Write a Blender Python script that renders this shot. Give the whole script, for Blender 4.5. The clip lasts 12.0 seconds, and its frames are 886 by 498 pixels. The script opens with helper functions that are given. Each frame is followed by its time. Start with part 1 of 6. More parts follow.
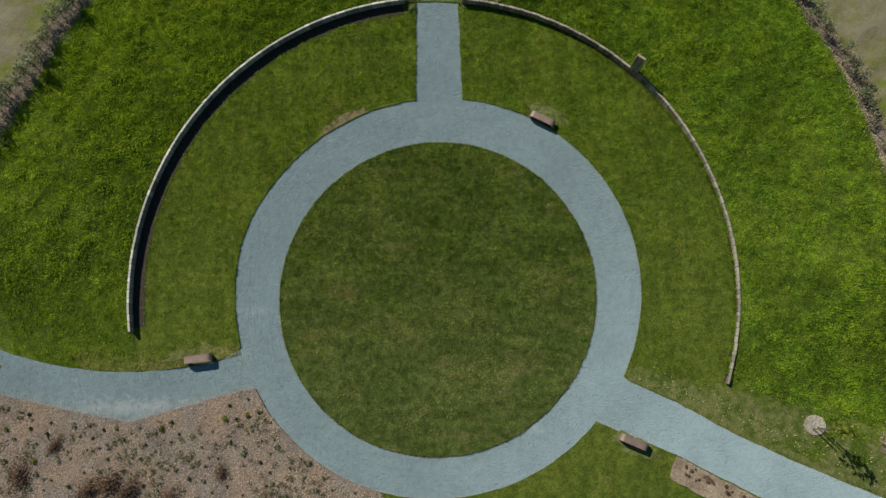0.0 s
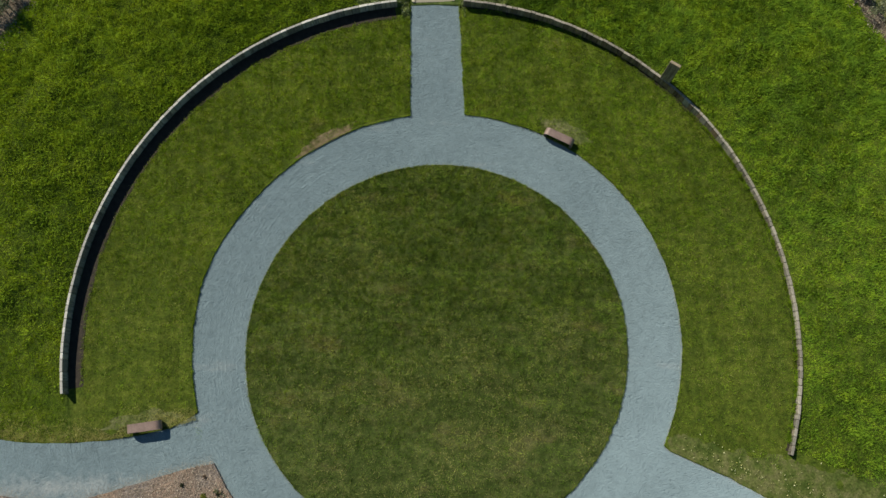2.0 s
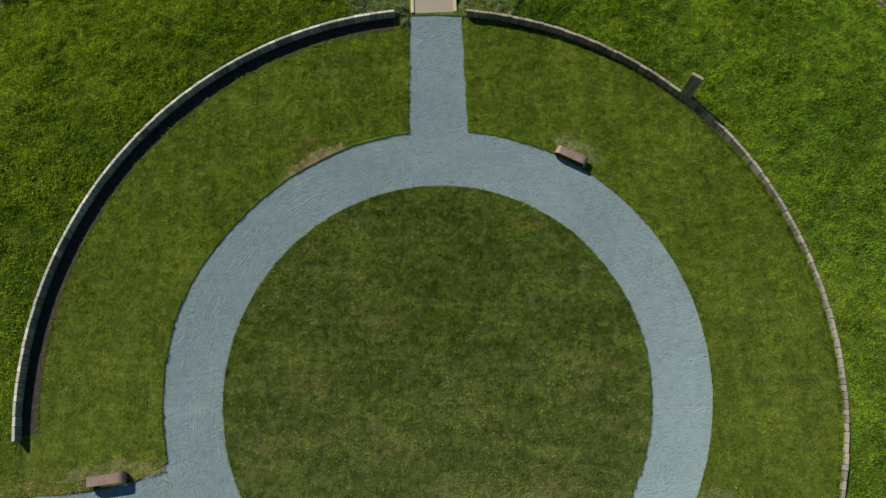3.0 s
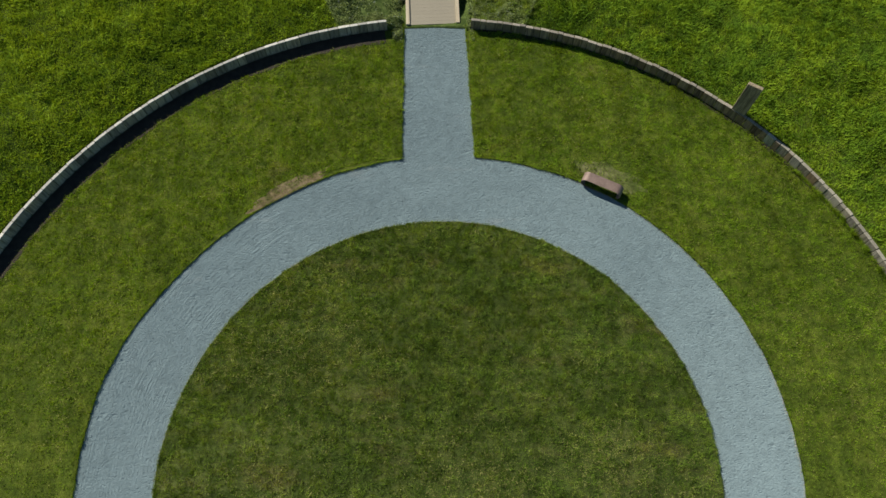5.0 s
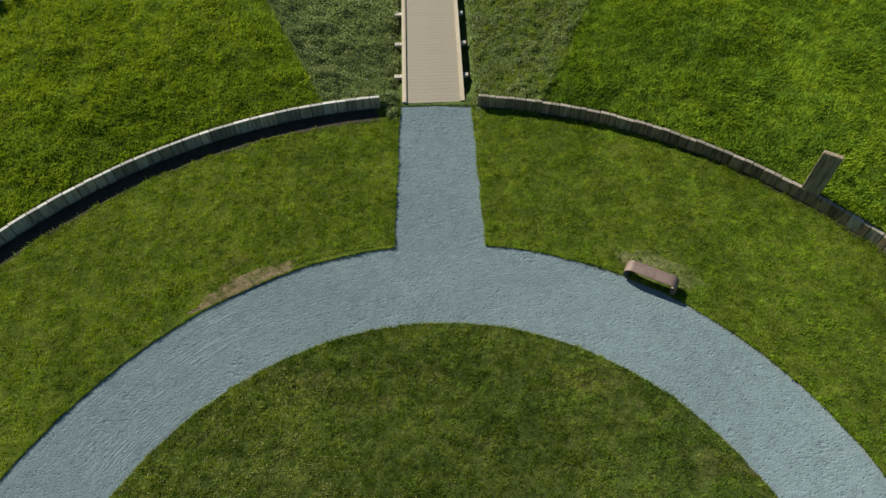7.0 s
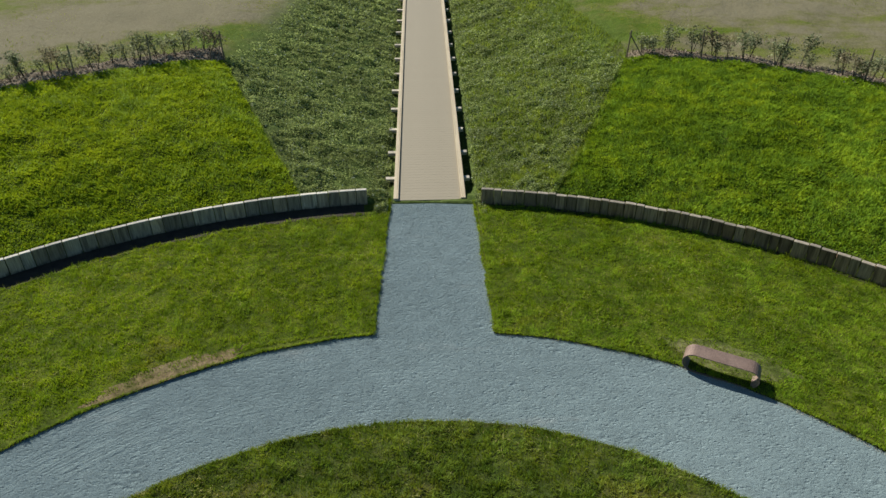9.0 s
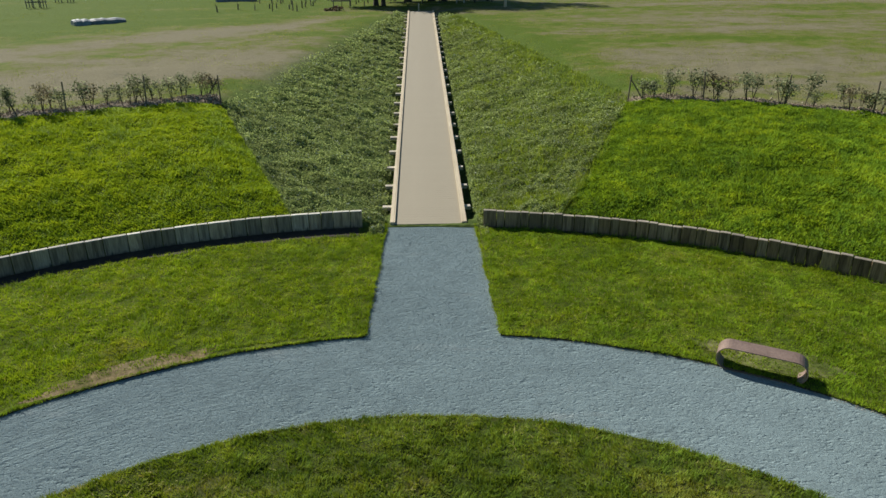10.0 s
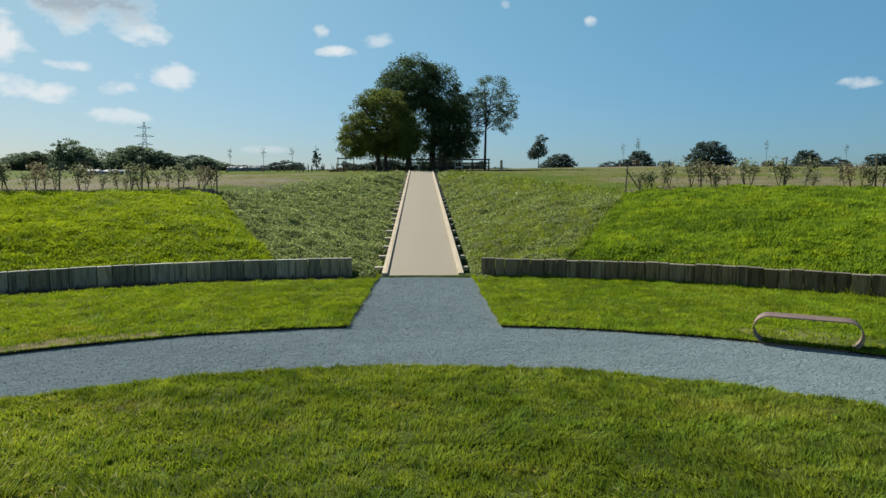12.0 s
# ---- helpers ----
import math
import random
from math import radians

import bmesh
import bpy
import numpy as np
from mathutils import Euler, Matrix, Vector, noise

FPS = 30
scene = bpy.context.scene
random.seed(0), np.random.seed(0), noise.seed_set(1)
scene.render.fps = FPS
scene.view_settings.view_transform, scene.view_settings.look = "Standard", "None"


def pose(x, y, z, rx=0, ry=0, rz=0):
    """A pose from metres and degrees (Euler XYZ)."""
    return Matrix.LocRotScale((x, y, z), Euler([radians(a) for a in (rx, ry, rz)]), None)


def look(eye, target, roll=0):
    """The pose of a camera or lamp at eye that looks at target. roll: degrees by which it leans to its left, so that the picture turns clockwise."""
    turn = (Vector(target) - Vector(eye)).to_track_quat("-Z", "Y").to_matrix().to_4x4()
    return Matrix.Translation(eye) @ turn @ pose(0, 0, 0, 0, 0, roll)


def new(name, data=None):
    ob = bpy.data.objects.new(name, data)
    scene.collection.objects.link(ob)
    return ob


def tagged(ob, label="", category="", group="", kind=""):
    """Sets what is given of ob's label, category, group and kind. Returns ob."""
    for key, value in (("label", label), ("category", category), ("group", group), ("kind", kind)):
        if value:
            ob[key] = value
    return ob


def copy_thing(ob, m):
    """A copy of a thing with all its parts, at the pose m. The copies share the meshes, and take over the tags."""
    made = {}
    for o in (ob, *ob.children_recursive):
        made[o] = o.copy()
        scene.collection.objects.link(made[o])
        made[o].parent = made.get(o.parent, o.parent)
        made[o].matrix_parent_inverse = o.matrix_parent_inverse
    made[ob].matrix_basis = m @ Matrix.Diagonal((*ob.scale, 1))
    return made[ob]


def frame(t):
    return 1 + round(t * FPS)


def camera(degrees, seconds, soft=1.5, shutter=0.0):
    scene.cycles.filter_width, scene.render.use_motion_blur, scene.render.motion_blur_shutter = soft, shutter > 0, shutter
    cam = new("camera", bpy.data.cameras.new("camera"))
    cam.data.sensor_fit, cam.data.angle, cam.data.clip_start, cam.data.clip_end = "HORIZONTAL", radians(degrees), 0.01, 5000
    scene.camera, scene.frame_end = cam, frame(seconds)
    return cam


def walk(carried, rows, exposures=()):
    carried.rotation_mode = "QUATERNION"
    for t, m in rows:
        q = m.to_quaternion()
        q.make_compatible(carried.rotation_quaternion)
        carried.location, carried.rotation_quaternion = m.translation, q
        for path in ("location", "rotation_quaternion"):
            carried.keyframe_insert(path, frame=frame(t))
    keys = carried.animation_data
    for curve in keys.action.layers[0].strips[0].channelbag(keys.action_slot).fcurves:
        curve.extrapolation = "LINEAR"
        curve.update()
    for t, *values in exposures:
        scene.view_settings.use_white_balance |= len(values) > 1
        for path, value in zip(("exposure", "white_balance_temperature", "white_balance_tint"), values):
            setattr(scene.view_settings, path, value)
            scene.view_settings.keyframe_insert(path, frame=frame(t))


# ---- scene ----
cam = camera(67.0, 12.0, 1.5)
PATH = [
    (0, (0.278, -0.854, 32.175), (0.27, -0.49, 30.208), -2.2),
    (0.5, (0.202, -0.489, 30.963), (0.199, -0.102, 29.001), -1.4),
    (1, (0.183, -0.121, 29.609), (0.182, 0.292, 27.652), -1.2),
    (1.5, (0.163, 0.155, 28.335), (0.163, 0.591, 26.383), -1.1),
    (2, (0.192, 0.428, 26.992), (0.192, 0.892, 25.047), -1.2),
    (2.5, (0.218, 0.659, 25.708), (0.216, 1.163, 23.773), -1.5),
    (3, (0.069, 0.871, 24.347), (0.076, 1.433, 22.428), -0.5),
    (5, (0.186, 1.581, 19.035), (0.183, 2.36, 17.193), -1.6),
    (5.5, (0.229, 1.867, 17.847), (0.22, 2.685, 16.022), -1.9),
    (6, (0.172, 2.14, 16.546), (0.167, 3.0, 14.74), -1.8),
    (6.5, (0.12, 2.388, 15.307), (0.121, 3.389, 13.576), -1.3),
    (7, (0.046, 2.442, 13.906), (0.058, 3.635, 12.301), -0.9),
    (7.5, (0.032, 2.448, 12.608), (0.048, 3.802, 11.136), -0.8),
    (9.5, (0.11, 2.643, 7.15), (0.139, 4.416, 6.225), -0.2),
    (10, (0.059, 2.631, 5.937), (0.093, 4.476, 5.165), -0.2),
    (10.5, (0.01, 2.717, 4.875), (0.048, 4.614, 4.241), -0.1),
    (11, (0.02, 2.795, 3.723), (0.059, 4.741, 3.259), -0.0),
    (11.5, (0.074, 2.84, 2.895), (0.113, 4.816, 2.589), -0.0),
    (12, (0.161, 2.801, 2.216), (0.199, 4.791, 2.016), 0.0),
]
EXPOSURE = [(0.0, 0.1), (5.5, 0.24), (7.5, 0.30), (10.0, 0.37), (12.0, 0.45)]
walk(cam, [(t, look(eye, target, roll)) for t, eye, target, roll in PATH], EXPOSURE)

# ---- light ----
SUN_FROM = Vector((-0.67, 0.74, 0.0)).normalized()
SUN_UP = radians(38.5)
world = bpy.data.worlds.new("sky")
scene.world = world
world.use_nodes = True
wt = world.node_tree
sky = wt.nodes.new("ShaderNodeTexSky")
sky.sky_type = "NISHITA"
sky.sun_disc = False
sky.sun_elevation = SUN_UP
sky.sun_rotation = math.atan2(SUN_FROM.x, SUN_FROM.y)
sky.air_density, sky.dust_density, sky.ozone_density = 1.0, 0.15, 3.0
backdrop = wt.nodes["Background"]
backdrop.inputs["Strength"].default_value = 0.060
def sky_calc(op, a, b=0.0):
    n = wt.nodes.new("ShaderNodeMath")
    n.operation = op
    for sock, v in ((n.inputs[0], a), (n.inputs[1], b)):
        if isinstance(v, (int, float)):
            sock.default_value = v
        else:
            wt.links.new(v, sock)
    return n.outputs[0]


def sky_mix(fac, a, b, way="MIX"):
    n = wt.nodes.new("ShaderNodeMix")
    n.data_type, n.blend_type = "RGBA", way
    ins = [i for i in n.inputs if i.type == "RGBA"]
    for sock, v in ((n.inputs[0], fac), (ins[0], a), (ins[1], b)):
        if isinstance(v, (int, float)):
            sock.default_value = v
        elif isinstance(v, tuple):
            sock.default_value = (*v, 1)
        else:
            wt.links.new(v, sock)
    return [o for o in n.outputs if o.type == "RGBA"][0]


# fair-weather clouds: bearing and height in radians, half width, half height, density
CLOUDS = [
    (-0.449, 0.22, 0.086, 0.035, 1.0), (-0.393, 0.194, 0.04, 0.017, 0.9), (-0.559, 0.177, 0.042, 0.037, 1.0), (-0.48, 0.147, 0.035, 0.008, 0.8), (-0.36, 0.141, 0.046, 0.017, 0.9),
    (-0.425, 0.122, 0.029, 0.011, 0.8), (-0.55, 0.118, 0.038, 0.017, 0.9), (-0.495, 0.11, 0.033, 0.015, 0.9), (-0.42, 0.086, 0.048, 0.011, 0.7), (-0.139, 0.184, 0.033, 0.009, 1.0),
    (-0.155, 0.209, 0.012, 0.013, 0.7), (-0.075, 0.199, 0.024, 0.012, 0.6), (0.231, 0.222, 0.011, 0.009, 0.8), (0.565, 0.124, 0.022, 0.009, 0.8), (0.109, 0.25, 0.008, 0.007, 0.4),
    (-0.241, 0.046, 0.036, 0.007, 0.35), (-0.9, 0.2, 0.16, 0.05, 1.0), (-1.2, 0.3, 0.2, 0.06, 1.0), (1.1, 0.22, 0.12, 0.03, 0.8),
]
way = wt.nodes.new("ShaderNodeTexCoord").outputs["Generated"]
xyz = wt.nodes.new("ShaderNodeSeparateXYZ")
wt.links.new(way, xyz.inputs[0])
bear = sky_calc("ARCTAN2", xyz.outputs[0], xyz.outputs[1])
rise = sky_calc("ARCSINE", xyz.outputs[2])
flat = wt.nodes.new("ShaderNodeCombineXYZ")
wt.links.new(bear, flat.inputs[0])
wt.links.new(sky_calc("MULTIPLY", rise, 1.6), flat.inputs[1])
fluff = wt.nodes.new("ShaderNodeTexNoise")
fluff.inputs["Scale"].default_value, fluff.inputs["Detail"].default_value, fluff.inputs["Roughness"].default_value = 24.0, 7.0, 0.55
wt.links.new(flat.outputs[0], fluff.inputs["Vector"])
rag = sky_calc("MULTIPLY", sky_calc("SUBTRACT", fluff.outputs["Fac"], 0.5), 4.2)
body, under = 0.0, 0.0
for az, up, w, h, dense in CLOUDS:
    du = sky_calc("MULTIPLY", sky_calc("SUBTRACT", bear, az), 1 / w)
    dv = sky_calc("MULTIPLY", sky_calc("SUBTRACT", rise, up), 1 / h)
    d = sky_calc("ADD", sky_calc("MULTIPLY", du, du), sky_calc("MULTIPLY", dv, dv))
    near = sky_calc("SUBTRACT", sky_calc("ADD", 0.9, rag), d)
    near = sky_calc("MULTIPLY", sky_calc("MAXIMUM", sky_calc("MINIMUM", sky_calc("MULTIPLY", near, 1.0), 1.0), 0.0), dense)
    body = sky_calc("MAXIMUM", body, near)
    if w > 0.06:
        under = sky_calc("MAXIMUM", under, sky_calc("MULTIPLY", near, sky_calc("MAXIMUM", sky_calc("ADD", sky_calc("MULTIPLY", dv, 0.5), 0.45), 0.0)))
haze = sky_calc("MAXIMUM", sky_calc("MINIMUM", sky_calc("MULTIPLY", rise, 4.0), 1.0), 0.0)
zenith = sky_calc("MAXIMUM", sky_calc("MINIMUM", sky_calc("MULTIPLY", sky_calc("SUBTRACT", rise, 0.3), 3.0), 1.0), 0.0)
tint = sky_mix(zenith, sky_mix(haze, (0.53, 0.66, 0.91), (1.0, 1.23, 1.07)), (0.8, 0.9, 0.95))
sunward = sky_calc("MAXIMUM", sky_calc("MINIMUM", sky_calc("ADD", sky_calc("MULTIPLY", bear, -1.0), 0.45), 1.0), 0.0)
tint = sky_mix(1.0, tint, sky_mix(sunward, (0.80, 1.0, 1.11), (1.17, 1.0, 0.91)), "MULTIPLY")
air = sky_mix(1.0, sky.outputs["Color"], tint, "MULTIPLY")
puff = sky_mix(sky_calc("MINIMUM", sky_calc("MULTIPLY", under, 1.9), 0.85), (9.6, 10.2, 10.5), (3.9, 4.8, 5.6))
wt.links.new(sky_mix(sky_calc("MULTIPLY", body, 0.92), air, puff), backdrop.inputs["Color"])
sun = new("sun", bpy.data.lights.new("sun", "SUN"))
sun.data.energy, sun.data.angle, sun.data.color = 5.0, radians(0.53), (1.0, 0.95, 0.87)
sun_at = Vector((SUN_FROM.x * math.cos(SUN_UP), SUN_FROM.y * math.cos(SUN_UP), math.sin(SUN_UP)))
sun.matrix_world = look(sun_at * 60, (0, 0, 0))

# ---- materials ----


def fresh(name):
    """A new material: its tree, its output and a principled surface."""
    m = bpy.data.materials.new(name)
    m.use_nodes = True
    nt = m.node_tree
    return m, nt, nt.nodes["Principled BSDF"]


def spot(nt, where="world"):
    """Coordinates in metres: of the world, or of the object."""
    if where == "world":
        return nt.nodes.new("ShaderNodeNewGeometry").outputs["Position"]
    return nt.nodes.new("ShaderNodeTexCoord").outputs["Object"]


def stretched(nt, vec, scale, turn=0.0):
    n = nt.nodes.new("ShaderNodeMapping")
    n.inputs["Scale"].default_value = scale
    n.inputs["Rotation"].default_value = (0, 0, radians(turn))
    nt.links.new(vec, n.inputs["Vector"])
    return n.outputs["Vector"]


def speckle(nt, vec, scale, detail=4.0, rough=0.6):
    n = nt.nodes.new("ShaderNodeTexNoise")
    n.inputs["Scale"].default_value, n.inputs["Detail"].default_value, n.inputs["Roughness"].default_value = scale, detail, rough
    nt.links.new(vec, n.inputs["Vector"])
    return n.outputs["Fac"]


def cells(nt, vec, scale):
    n = nt.nodes.new("ShaderNodeTexVoronoi")
    n.inputs["Scale"].default_value = scale
    nt.links.new(vec, n.inputs["Vector"])
    return n


def ramp(nt, fac, stops):
    n = nt.nodes.new("ShaderNodeValToRGB")
    els = n.color_ramp.elements
    while len(els) < len(stops):
        els.new(0.5)
    for el, (at, c) in zip(els, stops):
        el.position = at
        el.color = (c, c, c, 1) if isinstance(c, (int, float)) else (*c, 1)
    nt.links.new(fac, n.inputs["Fac"])
    return n.outputs["Color"]


def blend(nt, fac, a, b, way="MIX"):
    n = nt.nodes.new("ShaderNodeMix")
    n.data_type, n.blend_type = "RGBA", way
    ins = [i for i in n.inputs if i.type == "RGBA"]
    for sock, v in ((n.inputs[0], fac), (ins[0], a), (ins[1], b)):
        if isinstance(v, (int, float)):
            sock.default_value = v
        elif isinstance(v, tuple):
            sock.default_value = (*v, 1)
        else:
            nt.links.new(v, sock)
    return [o for o in n.outputs if o.type == "RGBA"][0]


def calc(nt, op, a, b=0.0):
    n = nt.nodes.new("ShaderNodeMath")
    n.operation = op
    for sock, v in ((n.inputs[0], a), (n.inputs[1], b)):
        if isinstance(v, (int, float)):
            sock.default_value = v
        else:
            nt.links.new(v, sock)
    return n.outputs[0]


def bumped(nt, bsdf, height, strength, distance):
    n = nt.nodes.new("ShaderNodeBump")
    n.inputs["Strength"].default_value, n.inputs["Distance"].default_value = strength, distance
    nt.links.new(height, n.inputs["Height"])
    nt.links.new(n.outputs["Normal"], bsdf.inputs["Normal"])


def chance(nt):
    return nt.nodes.new("ShaderNodeObjectInfo").outputs["Random"]


def plain(name, dark, light, scale=6.0, fine=60.0, rough=0.7, metal=0.0, bump=0.3, depth=0.004, stretch=(1, 1, 1), vary=0.25):
    """A surface with two scales of grain between two colours, and a shade of its own for each piece."""
    m, nt, b = fresh(name)
    p = stretched(nt, spot(nt, "object"), stretch)
    big, small = speckle(nt, p, scale), speckle(nt, p, fine, 3)
    c = ramp(nt, big, [(0.3, dark), (0.7, light)])
    c = blend(nt, 0.7, c, ramp(nt, small, [(0.3, 0.55), (0.7, 1.25)]), "MULTIPLY")
    shade = ramp(nt, chance(nt), [(0.0, 1.0 - vary), (1.0, 1.0 + vary * 0.5)])
    c = blend(nt, 1.0, c, shade, "MULTIPLY")
    nt.links.new(c, b.inputs["Base Color"])
    b.inputs["Roughness"].default_value, b.inputs["Metallic"].default_value = rough, metal
    bumped(nt, b, small, bump, depth)
    return m


def turf_colour(nt, deep, mid, lit, dry, dryness, streak, grit=0.75, rolls=None):
    """Grass colours by place: broad patches, tufts, mowing streaks and dry spots."""
    p = spot(nt)
    broad, tuft, fine = speckle(nt, p, 0.45, 3), speckle(nt, p, 2.7, 3, 0.6), speckle(nt, p, 13.0, 4, 0.75)
    c = ramp(nt, calc(nt, "ADD", calc(nt, "MULTIPLY", broad, 0.35), calc(nt, "MULTIPLY", tuft, 0.65)), [(0.40, deep), (0.5, mid), (0.60, lit)])
    if rolls is not None:
        laid = nt.nodes.new("ShaderNodeTexBrick")
        for key, v in (("Scale", 1.0), ("Mortar Size", 0.012), ("Mortar Smooth", 1.0), ("Brick Width", 2.3), ("Row Height", 0.41)):
            laid.inputs[key].default_value = v
        for key, v in (("Color1", 0.86), ("Color2", 1.14), ("Mortar", 0.82)):
            laid.inputs[key].default_value = (v, v, v, 1)
        wander = nt.nodes.new("ShaderNodeVectorMath")
        wander.operation = "ADD"
        nt.links.new(stretched(nt, p, (1, 1, 1), rolls), wander.inputs[0])
        nt.links.new(calc(nt, "MULTIPLY", speckle(nt, p, 2.2, 3), 0.16), wander.inputs[1])
        nt.links.new(wander.outputs["Vector"], laid.inputs["Vector"])
        c = blend(nt, 0.8, c, laid.outputs["Color"], "MULTIPLY")
    if streak:
        lines = speckle(nt, stretched(nt, p, (0.6, 3.4, 1), 12), 1.0, 6, 0.7)
        c = blend(nt, streak, c, ramp(nt, lines, [(0.36, 0.6), (0.64, 1.35)]), "MULTIPLY")
    spots = speckle(nt, stretched(nt, p, (0.5, 1.0, 1), 15), 0.75, 6, 0.68)
    c = blend(nt, ramp(nt, spots, [(0.62 - dryness, 0.0), (0.78 - dryness * 0.6, 0.5)]), c, dry)
    return blend(nt, grit, c, ramp(nt, fine, [(0.30, 0.25), (0.70, 1.65)]), "MULTIPLY"), tuft, fine


def turf(name, deep, mid, lit, dry=(0.16, 0.125, 0.06), dryness=0.0, streak=0.0, depth=0.05, rolls=None):
    m, nt, b = fresh(name)
    c, tuft, fine = turf_colour(nt, deep, mid, lit, dry, dryness, streak, 0.75, rolls)
    nt.links.new(c, b.inputs["Base Color"])
    b.inputs["Roughness"].default_value = 0.9
    b.inputs["Specular IOR Level"].default_value = 0.05
    bumped(nt, b, calc(nt, "ADD", calc(nt, "MULTIPLY", tuft, 0.6), calc(nt, "MULTIPLY", fine, 0.5)), 0.4, depth)
    return m


# a blade is greener by the light that it throws back, yellower by the light that it lets through
BLADE_FACE = (3.1, 3.38, 1.9)
BLADE_THROUGH = (3.45, 3.25, 0.85)


def blades(name, deep, mid, lit, dry=(0.2, 0.16, 0.07), dryness=0.0, streak=0.0, through_light=0.42, grit=0.45, rolls=None):
    """Grass blades: the turf's colours, a shade for each blade, and light that shines through."""
    m, nt, b = fresh(name)
    c, tuft, fine = turf_colour(nt, deep, mid, lit, dry, dryness, streak, grit, rolls)
    own = nt.nodes.new("ShaderNodeNewGeometry").outputs["Random Per Island"]
    c = blend(nt, 1.0, c, ramp(nt, own, [(0.0, 0.92), (1.0, 1.09)]), "MULTIPLY")
    nt.links.new(blend(nt, 1.0, c, BLADE_FACE, "MULTIPLY"), b.inputs["Base Color"])
    b.inputs["Roughness"].default_value = 0.7
    b.inputs["Specular IOR Level"].default_value = 0.06
    # blades are folded and curl upward: their faces are lit more from above than a flat triangle is
    curl = nt.nodes.new("ShaderNodeVectorMath")
    curl.operation = "ADD"
    nt.links.new(nt.nodes.new("ShaderNodeNewGeometry").outputs["Normal"], curl.inputs[0])
    curl.inputs[1].default_value = (0, 0, 2.0)
    whole = nt.nodes.new("ShaderNodeVectorMath")
    whole.operation = "NORMALIZE"
    nt.links.new(curl.outputs["Vector"], whole.inputs[0])
    nt.links.new(whole.outputs["Vector"], b.inputs["Normal"])
    glow = nt.nodes.new("ShaderNodeBsdfTranslucent")
    nt.links.new(blend(nt, 1.0, c, BLADE_THROUGH, "MULTIPLY"), glow.inputs["Color"])
    mixed = nt.nodes.new("ShaderNodeMixShader")
    mixed.inputs["Fac"].default_value = through_light
    nt.links.new(b.outputs["BSDF"], mixed.inputs[1])
    nt.links.new(glow.outputs["BSDF"], mixed.inputs[2])
    nt.links.new(mixed.outputs["Shader"], nt.nodes["Material Output"].inputs["Surface"])
    return m


ROUND_TURF = ((0.044, 0.068, 0.014), (0.065, 0.092, 0.020), (0.091, 0.114, 0.028))
SIDE_TURF = ((0.054, 0.084, 0.010), (0.072, 0.107, 0.012), (0.098, 0.132, 0.016))
BANK_TURF = ((0.073, 0.106, 0.012), (0.098, 0.134, 0.014), (0.128, 0.162, 0.017))
LUSH_TURF = ((0.051, 0.085, 0.013), (0.073, 0.112, 0.0145), (0.110, 0.147, 0.017))
# dark thatch under the long grass of the bank
BANK_THATCH = ((0.050, 0.077, 0.010), (0.070, 0.101, 0.0125), (0.094, 0.124, 0.016))
M_round = turf("mown_turf_olive", (0.041, 0.060, 0.013), (0.060, 0.080, 0.019), (0.082, 0.098, 0.026), dryness=0.085, streak=0.35, rolls=6)
M_side = turf("mown_turf_green", (0.054, 0.077, 0.011), (0.073, 0.098, 0.013), (0.098, 0.12, 0.018), dryness=0.01, streak=0.12, rolls=88)
# soil of the lawn edges, and the shade painted below the walls
M_soil_shade = plain("turf_soil_and_wall_shade", (0.018, 0.013, 0.008), (0.05, 0.038, 0.022), 5, 40, 0.95, depth=0.02)


